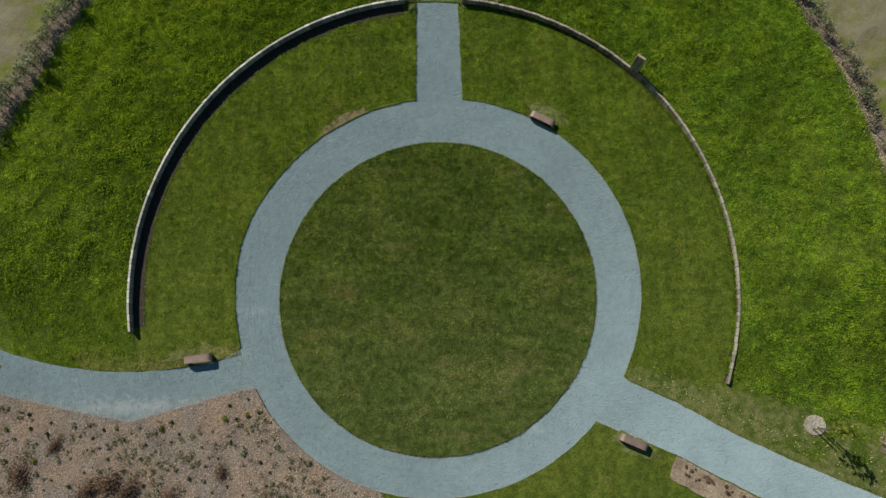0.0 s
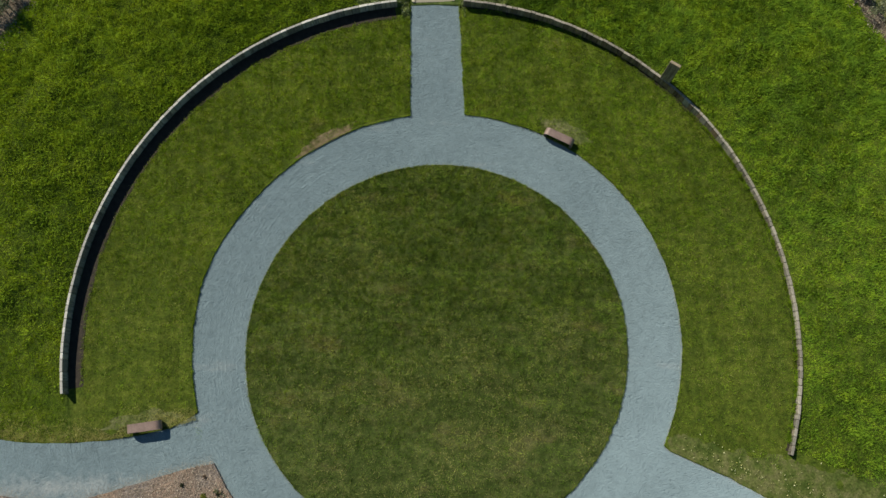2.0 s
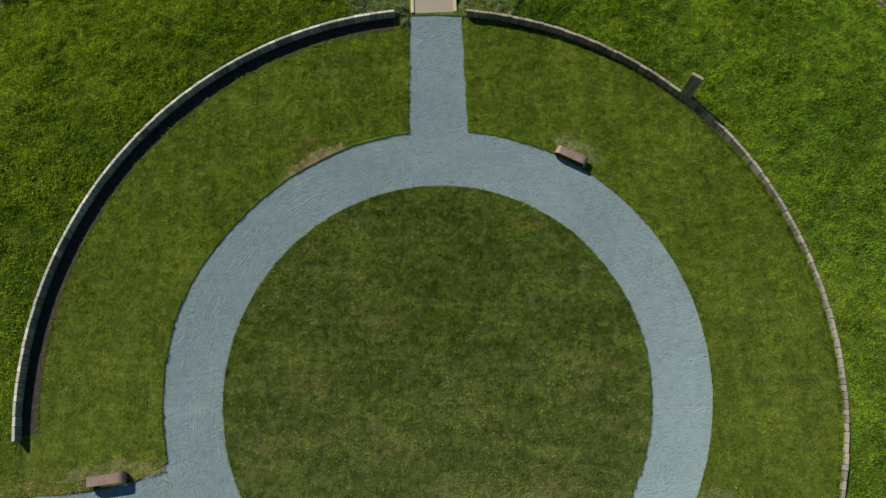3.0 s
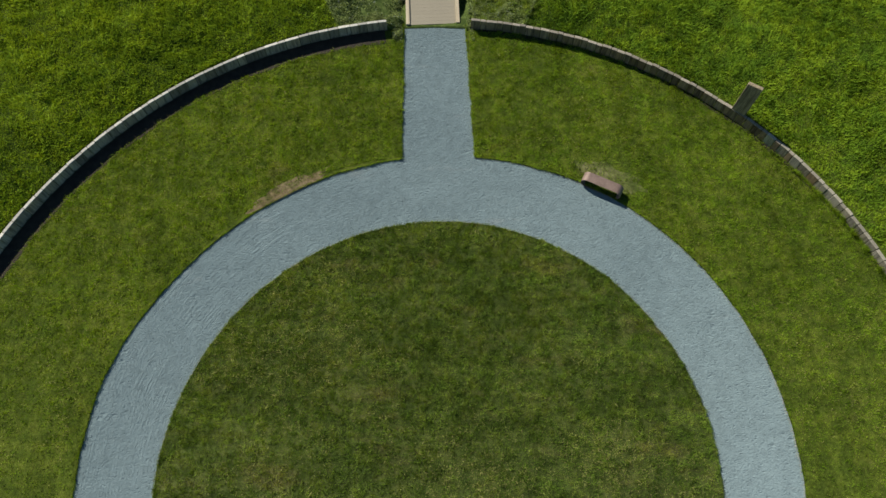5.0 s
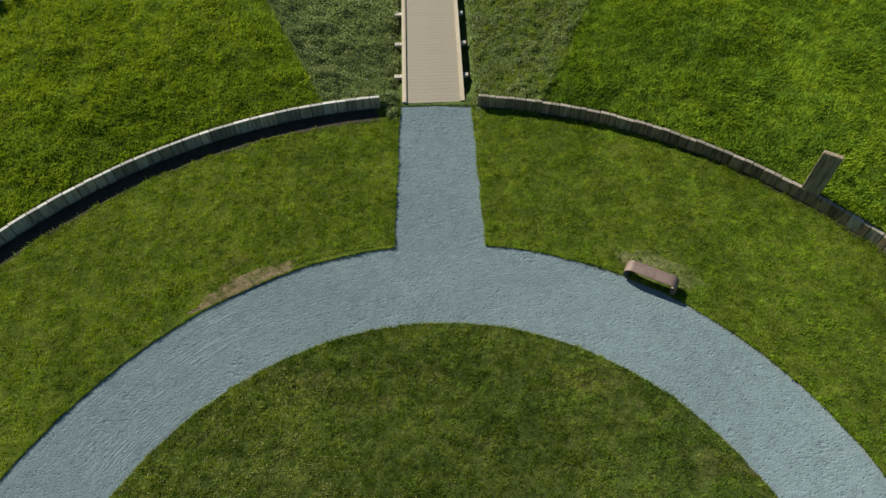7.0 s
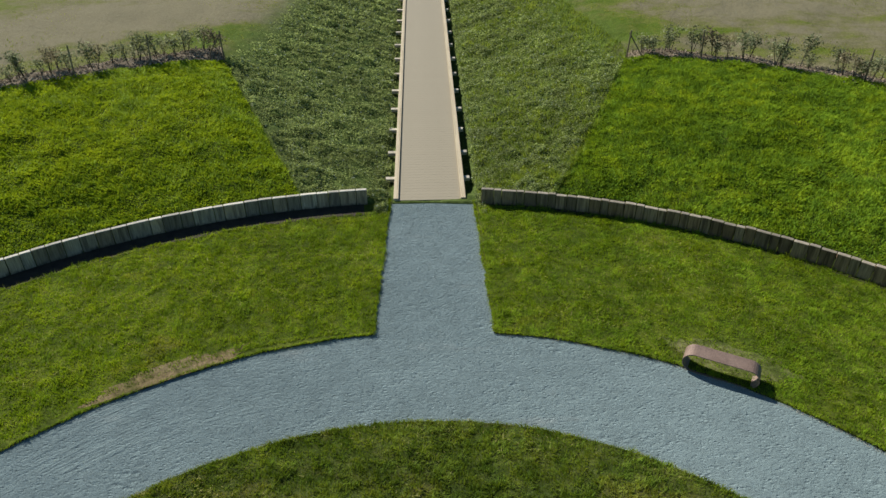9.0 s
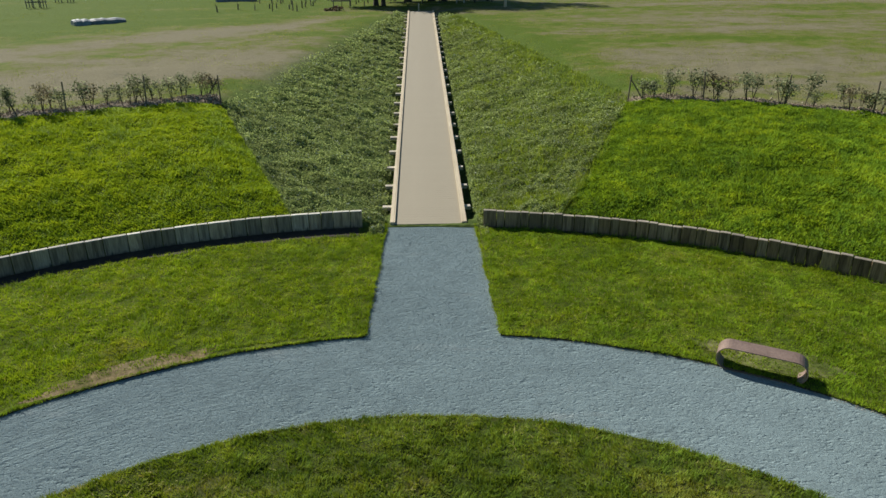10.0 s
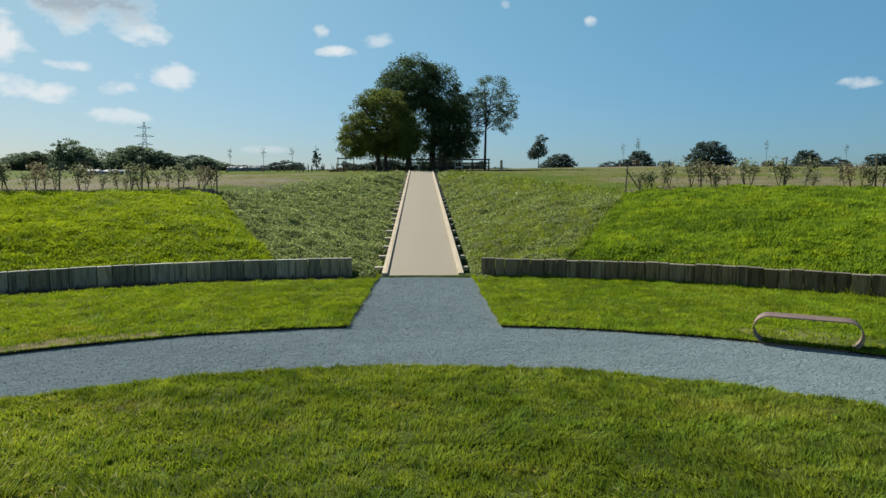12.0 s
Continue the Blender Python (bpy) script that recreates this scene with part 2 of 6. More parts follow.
def gravel_material():
    m, nt, b = fresh("blue_grey_gravel")
    p = spot(nt)
    broad, scuff, stone = speckle(nt, p, 0.4, 4), speckle(nt, p, 3.2, 6, 0.7), speckle(nt, p, 55.0, 3, 0.75)
    pale = speckle(nt, stretched(nt, p, (0.5, 1.5, 1)), 0.5, 5, 0.65)
    c = ramp(nt, broad, [(0.3, (0.213, 0.280, 0.283)), (0.7, (0.263, 0.340, 0.341))])
    c = blend(nt, 0.5, c, ramp(nt, scuff, [(0.3, 0.7), (0.5, 1.0), (0.7, 1.12)]), "MULTIPLY")
    c = blend(nt, 0.8, c, ramp(nt, stone, [(0.3, 0.55), (0.7, 1.4)]), "MULTIPLY")
    c = blend(nt, ramp(nt, pale, [(0.60, 0.0), (0.74, 0.45)]), c, (0.45, 0.465, 0.43))
    sandy = nt.nodes.new("ShaderNodeVectorMath")
    sandy.operation = "LENGTH"
    flatter = nt.nodes.new("ShaderNodeMapping")
    flatter.inputs["Location"].default_value, flatter.inputs["Scale"].default_value = (2.35, 3.0, 0), (0.16, 1.35, 0)
    nt.links.new(p, flatter.inputs["Vector"])
    nt.links.new(flatter.outputs["Vector"], sandy.inputs[0])
    worn = calc(nt, "ADD", calc(nt, "SUBTRACT", 0.75, sandy.outputs["Value"]), calc(nt, "MULTIPLY", calc(nt, "SUBTRACT", scuff, 0.5), 2.2))
    c = blend(nt, calc(nt, "MULTIPLY", calc(nt, "MAXIMUM", calc(nt, "MINIMUM", worn, 1.0), 0.0), 0.75), c, (0.45, 0.465, 0.43))
    east = nt.nodes.new("ShaderNodeSeparateXYZ")
    nt.links.new(p, east.inputs[0])
    # sun-angle brightening of the south-east gravel, put into its colour
    sun_pale = calc(nt, "MULTIPLY", calc(nt, "SUBTRACT", calc(nt, "SUBTRACT", east.outputs[0], east.outputs[1]), 3.0), 0.07)
    sun_pale = calc(nt, "MULTIPLY", calc(nt, "MAXIMUM", calc(nt, "MINIMUM", sun_pale, 1.0), 0.0), calc(nt, "MULTIPLY", broad, 1.2))
    c = blend(nt, sun_pale, c, (0.315, 0.412, 0.424))
    nt.links.new(c, b.inputs["Base Color"])
    b.inputs["Roughness"].default_value = 0.95
    b.inputs["Specular IOR Level"].default_value = 0.06
    b.inputs["Diffuse Roughness"].default_value = 0.65
    warp = nt.nodes.new("ShaderNodeVectorMath")
    warp.operation = "ADD"
    nt.links.new(stretched(nt, p, (0.75, 1.3, 1), 8), warp.inputs[0])
    nt.links.new(calc(nt, "MULTIPLY", speckle(nt, p, 11.0, 2), 0.12), warp.inputs[1])
    print_marks = cells(nt, warp.outputs["Vector"], 6.0)
    hollow = calc(nt, "MAXIMUM", calc(nt, "SUBTRACT", 0.44, print_marks.outputs["Distance"]), 0.0)
    trodden = ramp(nt, speckle(nt, p, 0.9, 4, 0.7), [(0.5, 0.0), (0.62, 1.0)])
    dents = calc(nt, "MULTIPLY", calc(nt, "MULTIPLY", hollow, -2.6), blend(nt, 1.0, ramp(nt, print_marks.outputs["Color"], [(0.3, 0.0), (0.6, 1.0)]), trodden, "MULTIPLY"))
    about = nt.nodes.new("ShaderNodeVectorMath")
    about.operation = "SUBTRACT"
    nt.links.new(p, about.inputs[0])
    about.inputs[1].default_value = (-0.12, 3.05, 0)
    flatway = nt.nodes.new("ShaderNodeSeparateXYZ")
    nt.links.new(about.outputs["Vector"], flatway.inputs[0])
    out = calc(nt, "SQRT", calc(nt, "ADD", calc(nt, "MULTIPLY", flatway.outputs[0], flatway.outputs[0]), calc(nt, "MULTIPLY", flatway.outputs[1], flatway.outputs[1])))
    turn = calc(nt, "ARCTAN2", flatway.outputs[1], flatway.outputs[0])
    along = nt.nodes.new("ShaderNodeCombineXYZ")
    nt.links.new(calc(nt, "MULTIPLY", out, 15.0), along.inputs[0])
    nt.links.new(calc(nt, "MULTIPLY", turn, 7.0), along.inputs[1])
    ruts = ramp(nt, speckle(nt, along.outputs[0], 1.0, 4, 0.6), [(0.42, 0.0), (0.52, 1.0)])
    west = calc(nt, "MAXIMUM", calc(nt, "MINIMUM", calc(nt, "MULTIPLY", flatway.outputs[0], -0.2), 1.0), 0.0)
    ruts = calc(nt, "MULTIPLY", ruts, calc(nt, "MULTIPLY", west, ramp(nt, speckle(nt, p, 0.8, 3), [(0.4, 0.0), (0.6, 1.0)])))
    dents = calc(nt, "SUBTRACT", dents, calc(nt, "MULTIPLY", ruts, 0.45))
    pits = cells(nt, warp.outputs["Vector"], 15.0)
    pit = calc(nt, "MULTIPLY", calc(nt, "MINIMUM", pits.outputs["Distance"], 0.5), ramp(nt, pits.outputs["Color"], [(0.25, 0.15), (0.75, 1.0)]))
    rake = speckle(nt, stretched(nt, p, (0.9, 1.1, 1), 20), 8.0, 4, 0.6)
    h = calc(nt, "ADD", calc(nt, "MULTIPLY", stone, 0.35), calc(nt, "MULTIPLY", rake, 0.5))
    h = calc(nt, "ADD", h, calc(nt, "MULTIPLY", pit, 1.3))
    h = calc(nt, "ADD", h, calc(nt, "MULTIPLY", dents, 0.75))
    bumped(nt, b, h, 0.75, 0.06)
    return m


M_gravel = gravel_material()


def ground_material():
    """Bank grass, leafy cover beside the ramp and dry meadow, parted by what the sheet's points say of their zone."""
    m, nt, b = fresh("open_ground")
    c, tuft, fine = turf_colour(nt, *BANK_THATCH, (0.15, 0.12, 0.05), -0.04, 0.0)
    p = spot(nt)
    leafy = ramp(nt, speckle(nt, p, 5.0, 6, 0.7), [(0.3, (0.034, 0.058, 0.013)), (0.5, (0.08, 0.115, 0.028)), (0.68, (0.14, 0.185, 0.052))])
    leafy = blend(nt, 0.7, leafy, ramp(nt, fine, [(0.3, 0.5), (0.7, 1.4)]), "MULTIPLY")
    field = speckle(nt, stretched(nt, p, (0.35, 1, 1), -14), 0.24, 7, 0.66)
    field2 = speckle(nt, p, 0.9, 6, 0.7)
    bare = nt.nodes.new("ShaderNodeAttribute")
    bare.attribute_name = "bare"
    mixed = calc(nt, "ADD", calc(nt, "MULTIPLY", field, 0.55), calc(nt, "MULTIPLY", field2, 0.45))
    meadow = ramp(nt, calc(nt, "ADD", mixed, calc(nt, "MULTIPLY", bare.outputs["Fac"], 0.15)),
                  [(0.42, (0.08, 0.122, 0.014)), (0.48, (0.12, 0.142, 0.028)), (0.535, (0.15, 0.145, 0.064)), (0.60, (0.183, 0.166, 0.102))])
    meadow = blend(nt, 0.6, meadow, ramp(nt, fine, [(0.3, 0.65), (0.7, 1.3)]), "MULTIPLY")
    wob = calc(nt, "MULTIPLY", calc(nt, "SUBTRACT", speckle(nt, p, 2.0, 5), 0.5), 1.2)
    for key, other, soft in (("upland", meadow, 0.5), ("cover", leafy, 0.12)):
        at = nt.nodes.new("ShaderNodeAttribute")
        at.attribute_name = key
        mask = calc(nt, "ADD", at.outputs["Fac"], calc(nt, "MULTIPLY", wob, soft))
        mask = calc(nt, "ADD", calc(nt, "MULTIPLY", mask, 0.5 / soft), 0.5)
        mask = calc(nt, "MAXIMUM", calc(nt, "MINIMUM", mask, 1.0), 0.0)
        c = blend(nt, mask, c, other)
    nt.links.new(c, b.inputs["Base Color"])
    b.inputs["Roughness"].default_value = 0.92
    b.inputs["Specular IOR Level"].default_value = 0.05
    bumped(nt, b, calc(nt, "ADD", calc(nt, "MULTIPLY", tuft, 0.8), calc(nt, "MULTIPLY", fine, 0.5)), 0.8, 0.07)
    return m


M_ground = ground_material()


def sleeper_material(name, dark, light, brown, shade_top, streaks=0.8):
    """Weathered upright timber: grey and brown boards, black runs down the grain, shade painted into the foot."""
    m, nt, b = fresh(name)
    p = spot(nt, "object")
    own = chance(nt)
    shift = nt.nodes.new("ShaderNodeVectorMath")
    shift.operation = "ADD"
    nt.links.new(p, shift.inputs[0])
    nt.links.new(calc(nt, "MULTIPLY", own, 31.0), shift.inputs[1])
    p2 = shift.outputs["Vector"]
    grain = speckle(nt, stretched(nt, p2, (14, 14, 0.9)), 4.0, 5, 0.65)
    runs = speckle(nt, stretched(nt, p2, (5, 5, 0.35)), 2.2, 3, 0.6)
    c = ramp(nt, grain, [(0.3, dark), (0.68, light)])
    c = blend(nt, ramp(nt, calc(nt, "FRACT", calc(nt, "MULTIPLY", own, 7.3)), [(0.25, 0.0), (0.9, 0.85)]), c, blend(nt, 1.0, brown, ramp(nt, grain, [(0.3, 0.55), (0.7, 1.3)]), "MULTIPLY"))
    c = blend(nt, 1.0, c, ramp(nt, own, [(0.0, 0.5), (0.35, 0.9), (1.0, 1.2)]), "MULTIPLY")
    c = blend(nt, streaks, c, ramp(nt, runs, [(0.36, 0.3), (0.52, 1.0)]), "MULTIPLY")
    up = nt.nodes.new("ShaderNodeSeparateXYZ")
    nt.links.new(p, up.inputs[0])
    # the dark foot is shade put into the board's colour
    shaded = calc(nt, "ADD", calc(nt, "SUBTRACT", shade_top, up.outputs[2]), calc(nt, "MULTIPLY", calc(nt, "SUBTRACT", runs, 0.5), 0.35))
    shaded = calc(nt, "MAXIMUM", calc(nt, "MINIMUM", calc(nt, "MULTIPLY", shaded, 12.0), 1.0), 0.0)
    c = blend(nt, calc(nt, "MULTIPLY", shaded, 0.85), c, (0.03, 0.028, 0.022))
    nt.links.new(c, b.inputs["Base Color"])
    b.inputs["Roughness"].default_value = 0.9
    b.inputs["Specular IOR Level"].default_value = 0.2
    bumped(nt, b, grain, 0.6, 0.012)
    return m


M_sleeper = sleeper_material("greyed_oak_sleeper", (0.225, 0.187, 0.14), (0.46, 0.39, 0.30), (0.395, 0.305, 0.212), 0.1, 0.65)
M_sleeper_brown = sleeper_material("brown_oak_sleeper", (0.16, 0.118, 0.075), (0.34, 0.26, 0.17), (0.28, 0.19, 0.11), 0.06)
# paler copy with the sun on the wall's south-east stretch in its colour
M_sleeper_sunlit = sleeper_material("sunlit_pale_sleeper", (0.20, 0.18, 0.135), (0.37, 0.335, 0.265), (0.29, 0.24, 0.17), 0.06)
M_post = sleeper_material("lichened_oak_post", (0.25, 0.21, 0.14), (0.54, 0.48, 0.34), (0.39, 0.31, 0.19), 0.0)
M_end_grain = plain("pale_end_grain", (0.42, 0.40, 0.32), (0.66, 0.63, 0.53), 5, 60, 0.85, vary=0.4)
M_end_pale = plain("beige_end_grain", (0.25, 0.225, 0.165), (0.40, 0.365, 0.28), 5, 60, 0.85, vary=0.35)
M_end_brown = plain("brown_end_grain", (0.22, 0.19, 0.14), (0.38, 0.335, 0.26), 5, 60, 0.85, vary=0.35)
M_deck = plain("buff_resin_deck", (0.298, 0.26, 0.180), (0.342, 0.299, 0.21), 0.7, 90, 0.8, vary=0.02, bump=0.25, depth=0.002)
M_kerb = plain("pale_softwood", (0.50, 0.41, 0.26), (0.62, 0.53, 0.36), 2, 50, 0.7, stretch=(4, 0.4, 4), vary=0.12)
M_bearer = plain("greyed_softwood", (0.42, 0.38, 0.29), (0.6, 0.55, 0.43), 4, 50, 0.8, vary=0.25)
M_dark_wood = plain("dark_damp_timber", (0.05, 0.04, 0.03), (0.1, 0.08, 0.055), 4, 50, 0.9)
M_rust = plain("weathering_steel", (0.19, 0.13, 0.10), (0.275, 0.195, 0.155), 3, 45, 0.6, metal=0.25, bump=0.25, vary=0.1)
M_bark = plain("tree_bark", (0.03, 0.025, 0.018), (0.085, 0.07, 0.05), 5, 30, 0.95, stretch=(3, 3, 0.6), depth=0.03)

# ---- shapes ----


def obj(name, bm, mats, parent=None, label=""):
    me = bpy.data.meshes.new(name)
    bm.to_mesh(me)
    bm.free()
    for mt in mats if isinstance(mats, (list, tuple)) else [mats]:
        me.materials.append(mt)
    ob = new(name, me)
    if parent:
        ob.parent = parent
    return tagged(ob, label)


def part(name, bm, material, parent, label=""):
    return obj(name, bm, material, parent, label)


def thing(name, at=(0, 0, 0), turn=0.0):
    ob = new(name)
    ob.matrix_world = pose(*at, 0, 0, turn)
    ob.empty_display_size = 0.2
    return ob


def box(bm, size, m=Matrix(), bevel=0.0):
    made = bmesh.ops.create_cube(bm, size=1.0, matrix=m @ Matrix.Diagonal((*size, 1)))
    if bevel:
        edges = list({e for v in made["verts"] for e in v.link_edges})
        bmesh.ops.bevel(bm, geom=edges, offset=bevel, segments=1, affect="EDGES")


def tube(bm, points, radii, sides=7, cap=True):
    """A tapered tube through the points."""
    rings = []
    for i, p in enumerate(points):
        a, b = Vector(points[max(0, i - 1)]), Vector(points[min(len(points) - 1, i + 1)])
        q = (b - a).to_track_quat("Z", "Y")
        rings.append([bm.verts.new(Vector(p) + q @ Vector((radii[i] * math.cos(k * math.tau / sides), radii[i] * math.sin(k * math.tau / sides), 0))) for k in range(sides)])
    for u, v in zip(rings, rings[1:]):
        for k in range(sides):
            bm.faces.new((u[k], u[(k + 1) % sides], v[(k + 1) % sides], v[k]))
    if cap:
        bm.faces.new(rings[-1])
        bm.faces.new(rings[0][::-1])


def mesh_from(name, verts, faces, mats, smooth=False):
    me = bpy.data.meshes.new(name)
    me.from_pydata(verts, [], faces)
    for mt in mats if isinstance(mats, (list, tuple)) else [mats]:
        me.materials.append(mt)
    if smooth:
        me.shade_smooth()
    return me


def triangles(name, corners, mat):
    """A mesh of loose triangles from an array of shape (n, 3, 3)."""
    n = len(corners)
    me = bpy.data.meshes.new(name)
    me.vertices.add(3 * n)
    me.vertices.foreach_set("co", np.ascontiguousarray(corners, dtype=np.float32).ravel())
    me.loops.add(3 * n)
    me.loops.foreach_set("vertex_index", np.arange(3 * n, dtype=np.int32))
    me.polygons.add(n)
    me.polygons.foreach_set("loop_start", np.arange(0, 3 * n, 3, dtype=np.int32))
    me.update(calc_edges=True)
    me.materials.append(mat)
    return me


# ---- uneven fields ----


def hashed(i, j, seed):
    """A number from -1 to 1 for each pair of whole numbers."""
    h = (i.astype(np.int64) * 374761393 + j.astype(np.int64) * 668265263 + seed * 974634777) & 0xFFFFFFFF
    h = ((h ^ (h >> 13)) * 1274126177) & 0xFFFFFFFF
    return ((h ^ (h >> 16)) & 0xFFFF) / 32767.5 - 1.0


def drift(x, y, scale, octaves=2, seed=0):
    """Smooth uneven values, about -1 to 1, with that many swells to the metre."""
    x, y = np.asarray(x, float) * scale, np.asarray(y, float) * scale
    total, size = 0.0, 1.0
    for k in range(octaves):
        u, v = 0.8 * x - 0.6 * y + 17.3 * k, 0.6 * x + 0.8 * y - 9.1 * k
        i, j = np.floor(u), np.floor(v)
        a, b = u - i, v - j
        a, b = a * a * (3 - 2 * a), b * b * (3 - 2 * b)
        low = hashed(i, j, seed + k) * (1 - a) + hashed(i + 1, j, seed + k) * a
        high = hashed(i, j + 1, seed + k) * (1 - a) + hashed(i + 1, j + 1, seed + k) * a
        total = total + size * (low * (1 - b) + high * b)
        x, y, size = x * 2.1, y * 2.1, size * 0.55
    return total


# ---- the lie of the land ----
WX, WY, WR = -0.32, 3.66, 14.55
HX, HY, HR = 0.2, 5.4, 21.3
RAMP_FROM, RAMP_TO, RAMP_RISE = 18.4, 55.5, 12.3


def hedge_out(deg):
    """How far the hedge swings outward towards its two ends, by bearing."""
    return 1.6 * smooth(14.0, -20.0, deg) + 2.6 * smooth(158.0, 186.0, deg)


def hedge_r(x, y):
    """Radius of the hedge's curve, a little tighter in the east."""
    deg = np.where(x > HX, np.degrees(np.arctan2(y - HY, np.maximum(x - HX, 0.01))), np.degrees(np.arctan2(y - HY, x - HX)) % 360.0)
    return HR - 0.55 * smooth(-4.0, 4.0, x) + hedge_out(deg)


def clamp(v, a=0.0, b=1.0):
    return np.minimum(np.maximum(v, a), b)


def smooth(a, b, v):
    k = clamp((v - a) / (b - a))
    return k * k * (3 - 2 * k)


def axis_x(y):
    """The ramp's middle line."""
    return -0.0145 * clamp(y - RAMP_FROM, 0, 60)


def ramp_z(y):
    return clamp((y - RAMP_FROM) / RAMP_RISE, 0.0, (RAMP_TO - RAMP_FROM) / RAMP_RISE)


def upland_z(x, y):
    away = np.maximum(np.maximum(y - 25.0, np.hypot(x - HX, y - HY) - 40.0), 0.0)
    return 1.95 + 0.005 * clamp(x, -25, 25) + 2.95 * (1 - np.exp(-away / 70.0)) + 0.3 * clamp(x / 25) * smooth(40, 80, y)


def cover_reach(y):
    """Half the width of the leafy cover beside the ramp."""
    return np.where(y < 25.3, 3.3 + (y - 18.0) * 0.485, 6.9 - (y - 25.3) * 0.165)


def lumps(x, y):
    """Tussocks and hollows of the rough bank."""
    return 0.05 * drift(x, y, 0.7, 2, 3) + 0.048 * drift(x, y, 1.6, 2, 8)


def wall_drop(deg):
    """How much lower the timber wall stands towards its south-east end, by bearing."""
    return 0.19 * smooth(40.0, 8.0, deg) * smooth(-100.0, -60.0, deg)


def land_z(x, y):
    """Height of the ground outside the bowl's floor."""
    x, y = np.asarray(x, float), np.asarray(y, float)
    rw = np.hypot(x - WX, y - WY)
    rise = clamp((rw - WR - 0.1) / (HR - WR + 0.6))
    rise = rise * (1.62 - 0.62 * rise)
    high = smooth(0.0, 7.0, y + 0.09 * (x + 15.0))
    foot = 0.33 - wall_drop(np.degrees(np.arctan2(y - WY, x - WX)))
    bank = 0.05 + high * (foot + (upland_z(x, y) - 0.05 - foot) * rise)
    north = y + 1.3 + 0.49 * (x - 8.75)
    fill = smooth(4.0, 10.0, x) * smooth(1.2, 6.0, north) * (1 - smooth(WR + 0.4, WR + 3.2, rw))
    bank = np.maximum(bank, 0.05 + (foot + 0.02) * fill)
    bank = np.where(rw < WR + 0.05, 0.04, bank) + lumps(x, y) * smooth(WR + 0.3, WR + 1.5, rw) * (0.3 + 0.7 * high) * (1.0 - 0.6 * smooth(26, 40, rw))
    gully = ramp_z(y) - 0.14 + 0.16 * (1 - smooth(18.0, 20.0, y)) + 0.25 * np.maximum(np.abs(x - axis_x(y)) - 1.15, 0) + 9.0 * (1 - smooth(16.9, 17.5, y)) + 0.6 * lumps(x, y)
    gully = gully - np.where(x > axis_x(y), 0.2, 0.06) * (1 - smooth(1.1, 1.36, np.abs(x - axis_x(y)))) * smooth(18.5, 19.5, y)
    k = 0.3
    h = clamp(0.5 + 0.5 * (gully - bank) / k)
    cut = gully + (bank - gully) * h - k * h * (1 - h)
    return np.where((y > 16.5) & (y < 70) & (np.abs(x) < 12), np.where(y < RAMP_TO + 4, cut, bank), bank)


def build_ground():
    radii = [WR, WR + 0.04, WR + 0.06] + list(np.arange(WR + 0.15, 23, 0.15)) + list(np.arange(23, 25, 0.3)) + list(np.arange(25, 60, 0.7))
    while radii[-1] < 3800:
        radii.append(radii[-1] * 1.07)
    n = 880
    ang = np.arange(n) * math.tau / n
    r = np.array(radii)[:, None]
    x, y = WX + r * np.cos(ang)[None], WY + r * np.sin(ang)[None]
    z = land_z(x, y)
    verts = np.stack([x, y, z], -1).reshape(-1, 3)
    faces = [(i * n + k, i * n + (k + 1) % n, (i + 1) * n + (k + 1) % n, (i + 1) * n + k) for i in range(len(radii) - 1) for k in range(n)]
    faces = [(a, d, c, b) for a, b, c, d in faces]
    me = mesh_from("ground", verts.tolist(), faces, M_ground, True)
    cover = np.minimum(cover_reach(y) - np.abs(x - axis_x(y)), np.minimum(y - 16.5, 56 - y))
    cover = np.where((y > 25.3) & (cover < 2), cover * np.where(x > 0, 0.09, 0.16), cover)
    away = np.hypot(x - HX, y - HY)
    upland = away - (hedge_r(x, y) + 0.3)
    track = np.exp(-((y - 35.6 - 1.03 * (x + 20.2)) / 3.0) ** 2) * smooth(-4.0, -8.0, x) + np.exp(-((y - 74) / 5.0) ** 2) * smooth(12.0, 22.0, x) * 0.7
    bare = np.maximum(np.exp(-((away - 28.0) / 3.8) ** 2) * smooth(22.6, 26.0, away) * (0.45 + 0.55 * smooth(4.0, -4.0, x)), track) - 0.75 * smooth(36, 48, away) * smooth(0.0, -12.0, x) * (1 - track) + 0.12 * smooth(8.0, 16.0, x)
    beside = np.abs(x - axis_x(y)) - cover_reach(y)
    bare = bare - np.where(x > 0, 0.75, 0.3) * np.exp(-(np.maximum(beside, 0) / 2.6) ** 2) * smooth(25.0, 28.0, y) * smooth(58.0, 50.0, y)
    side = np.degrees(np.arctan2(y - HY, x - HX))
    bare = bare + 0.5 * np.exp(-((away - 24.2) / 2.4) ** 2) * np.maximum(smooth(48.0, 36.0, side), smooth(132.0, 146.0, side))
    for key, v in (("cover", cover), ("upland", upland), ("bare", bare)):
        me.attributes.new(key, "FLOAT", "POINT").data.foreach_set("value", np.ascontiguousarray(clamp(v, -4, 4).ravel(), dtype=np.float32))
    tagged(new("ground", me), "grass bank rising to a dry meadow that reaches the horizon", "ground", kind="structure")


build_ground()

# ---- outlines of paths and lawns ----
RING = (-0.10, 3.20)
ROUND = (-0.15, 2.94, 7.74)


def ring_r(deg):
    """The gravel ring's outer radius by bearing, for a bearing from -180 to 360 degrees."""
    deg = np.mod(deg, 360.0)
    return 9.76 + 0.10 * np.cos(2 * np.radians(deg - 35)) + 0.17 * np.exp(-(((deg - 163) / 16.0) ** 2))


def round_r(deg):
    """The round lawn's radius by bearing."""
    return 7.615 + 0.05 * np.cos(2 * np.radians(deg - 40))


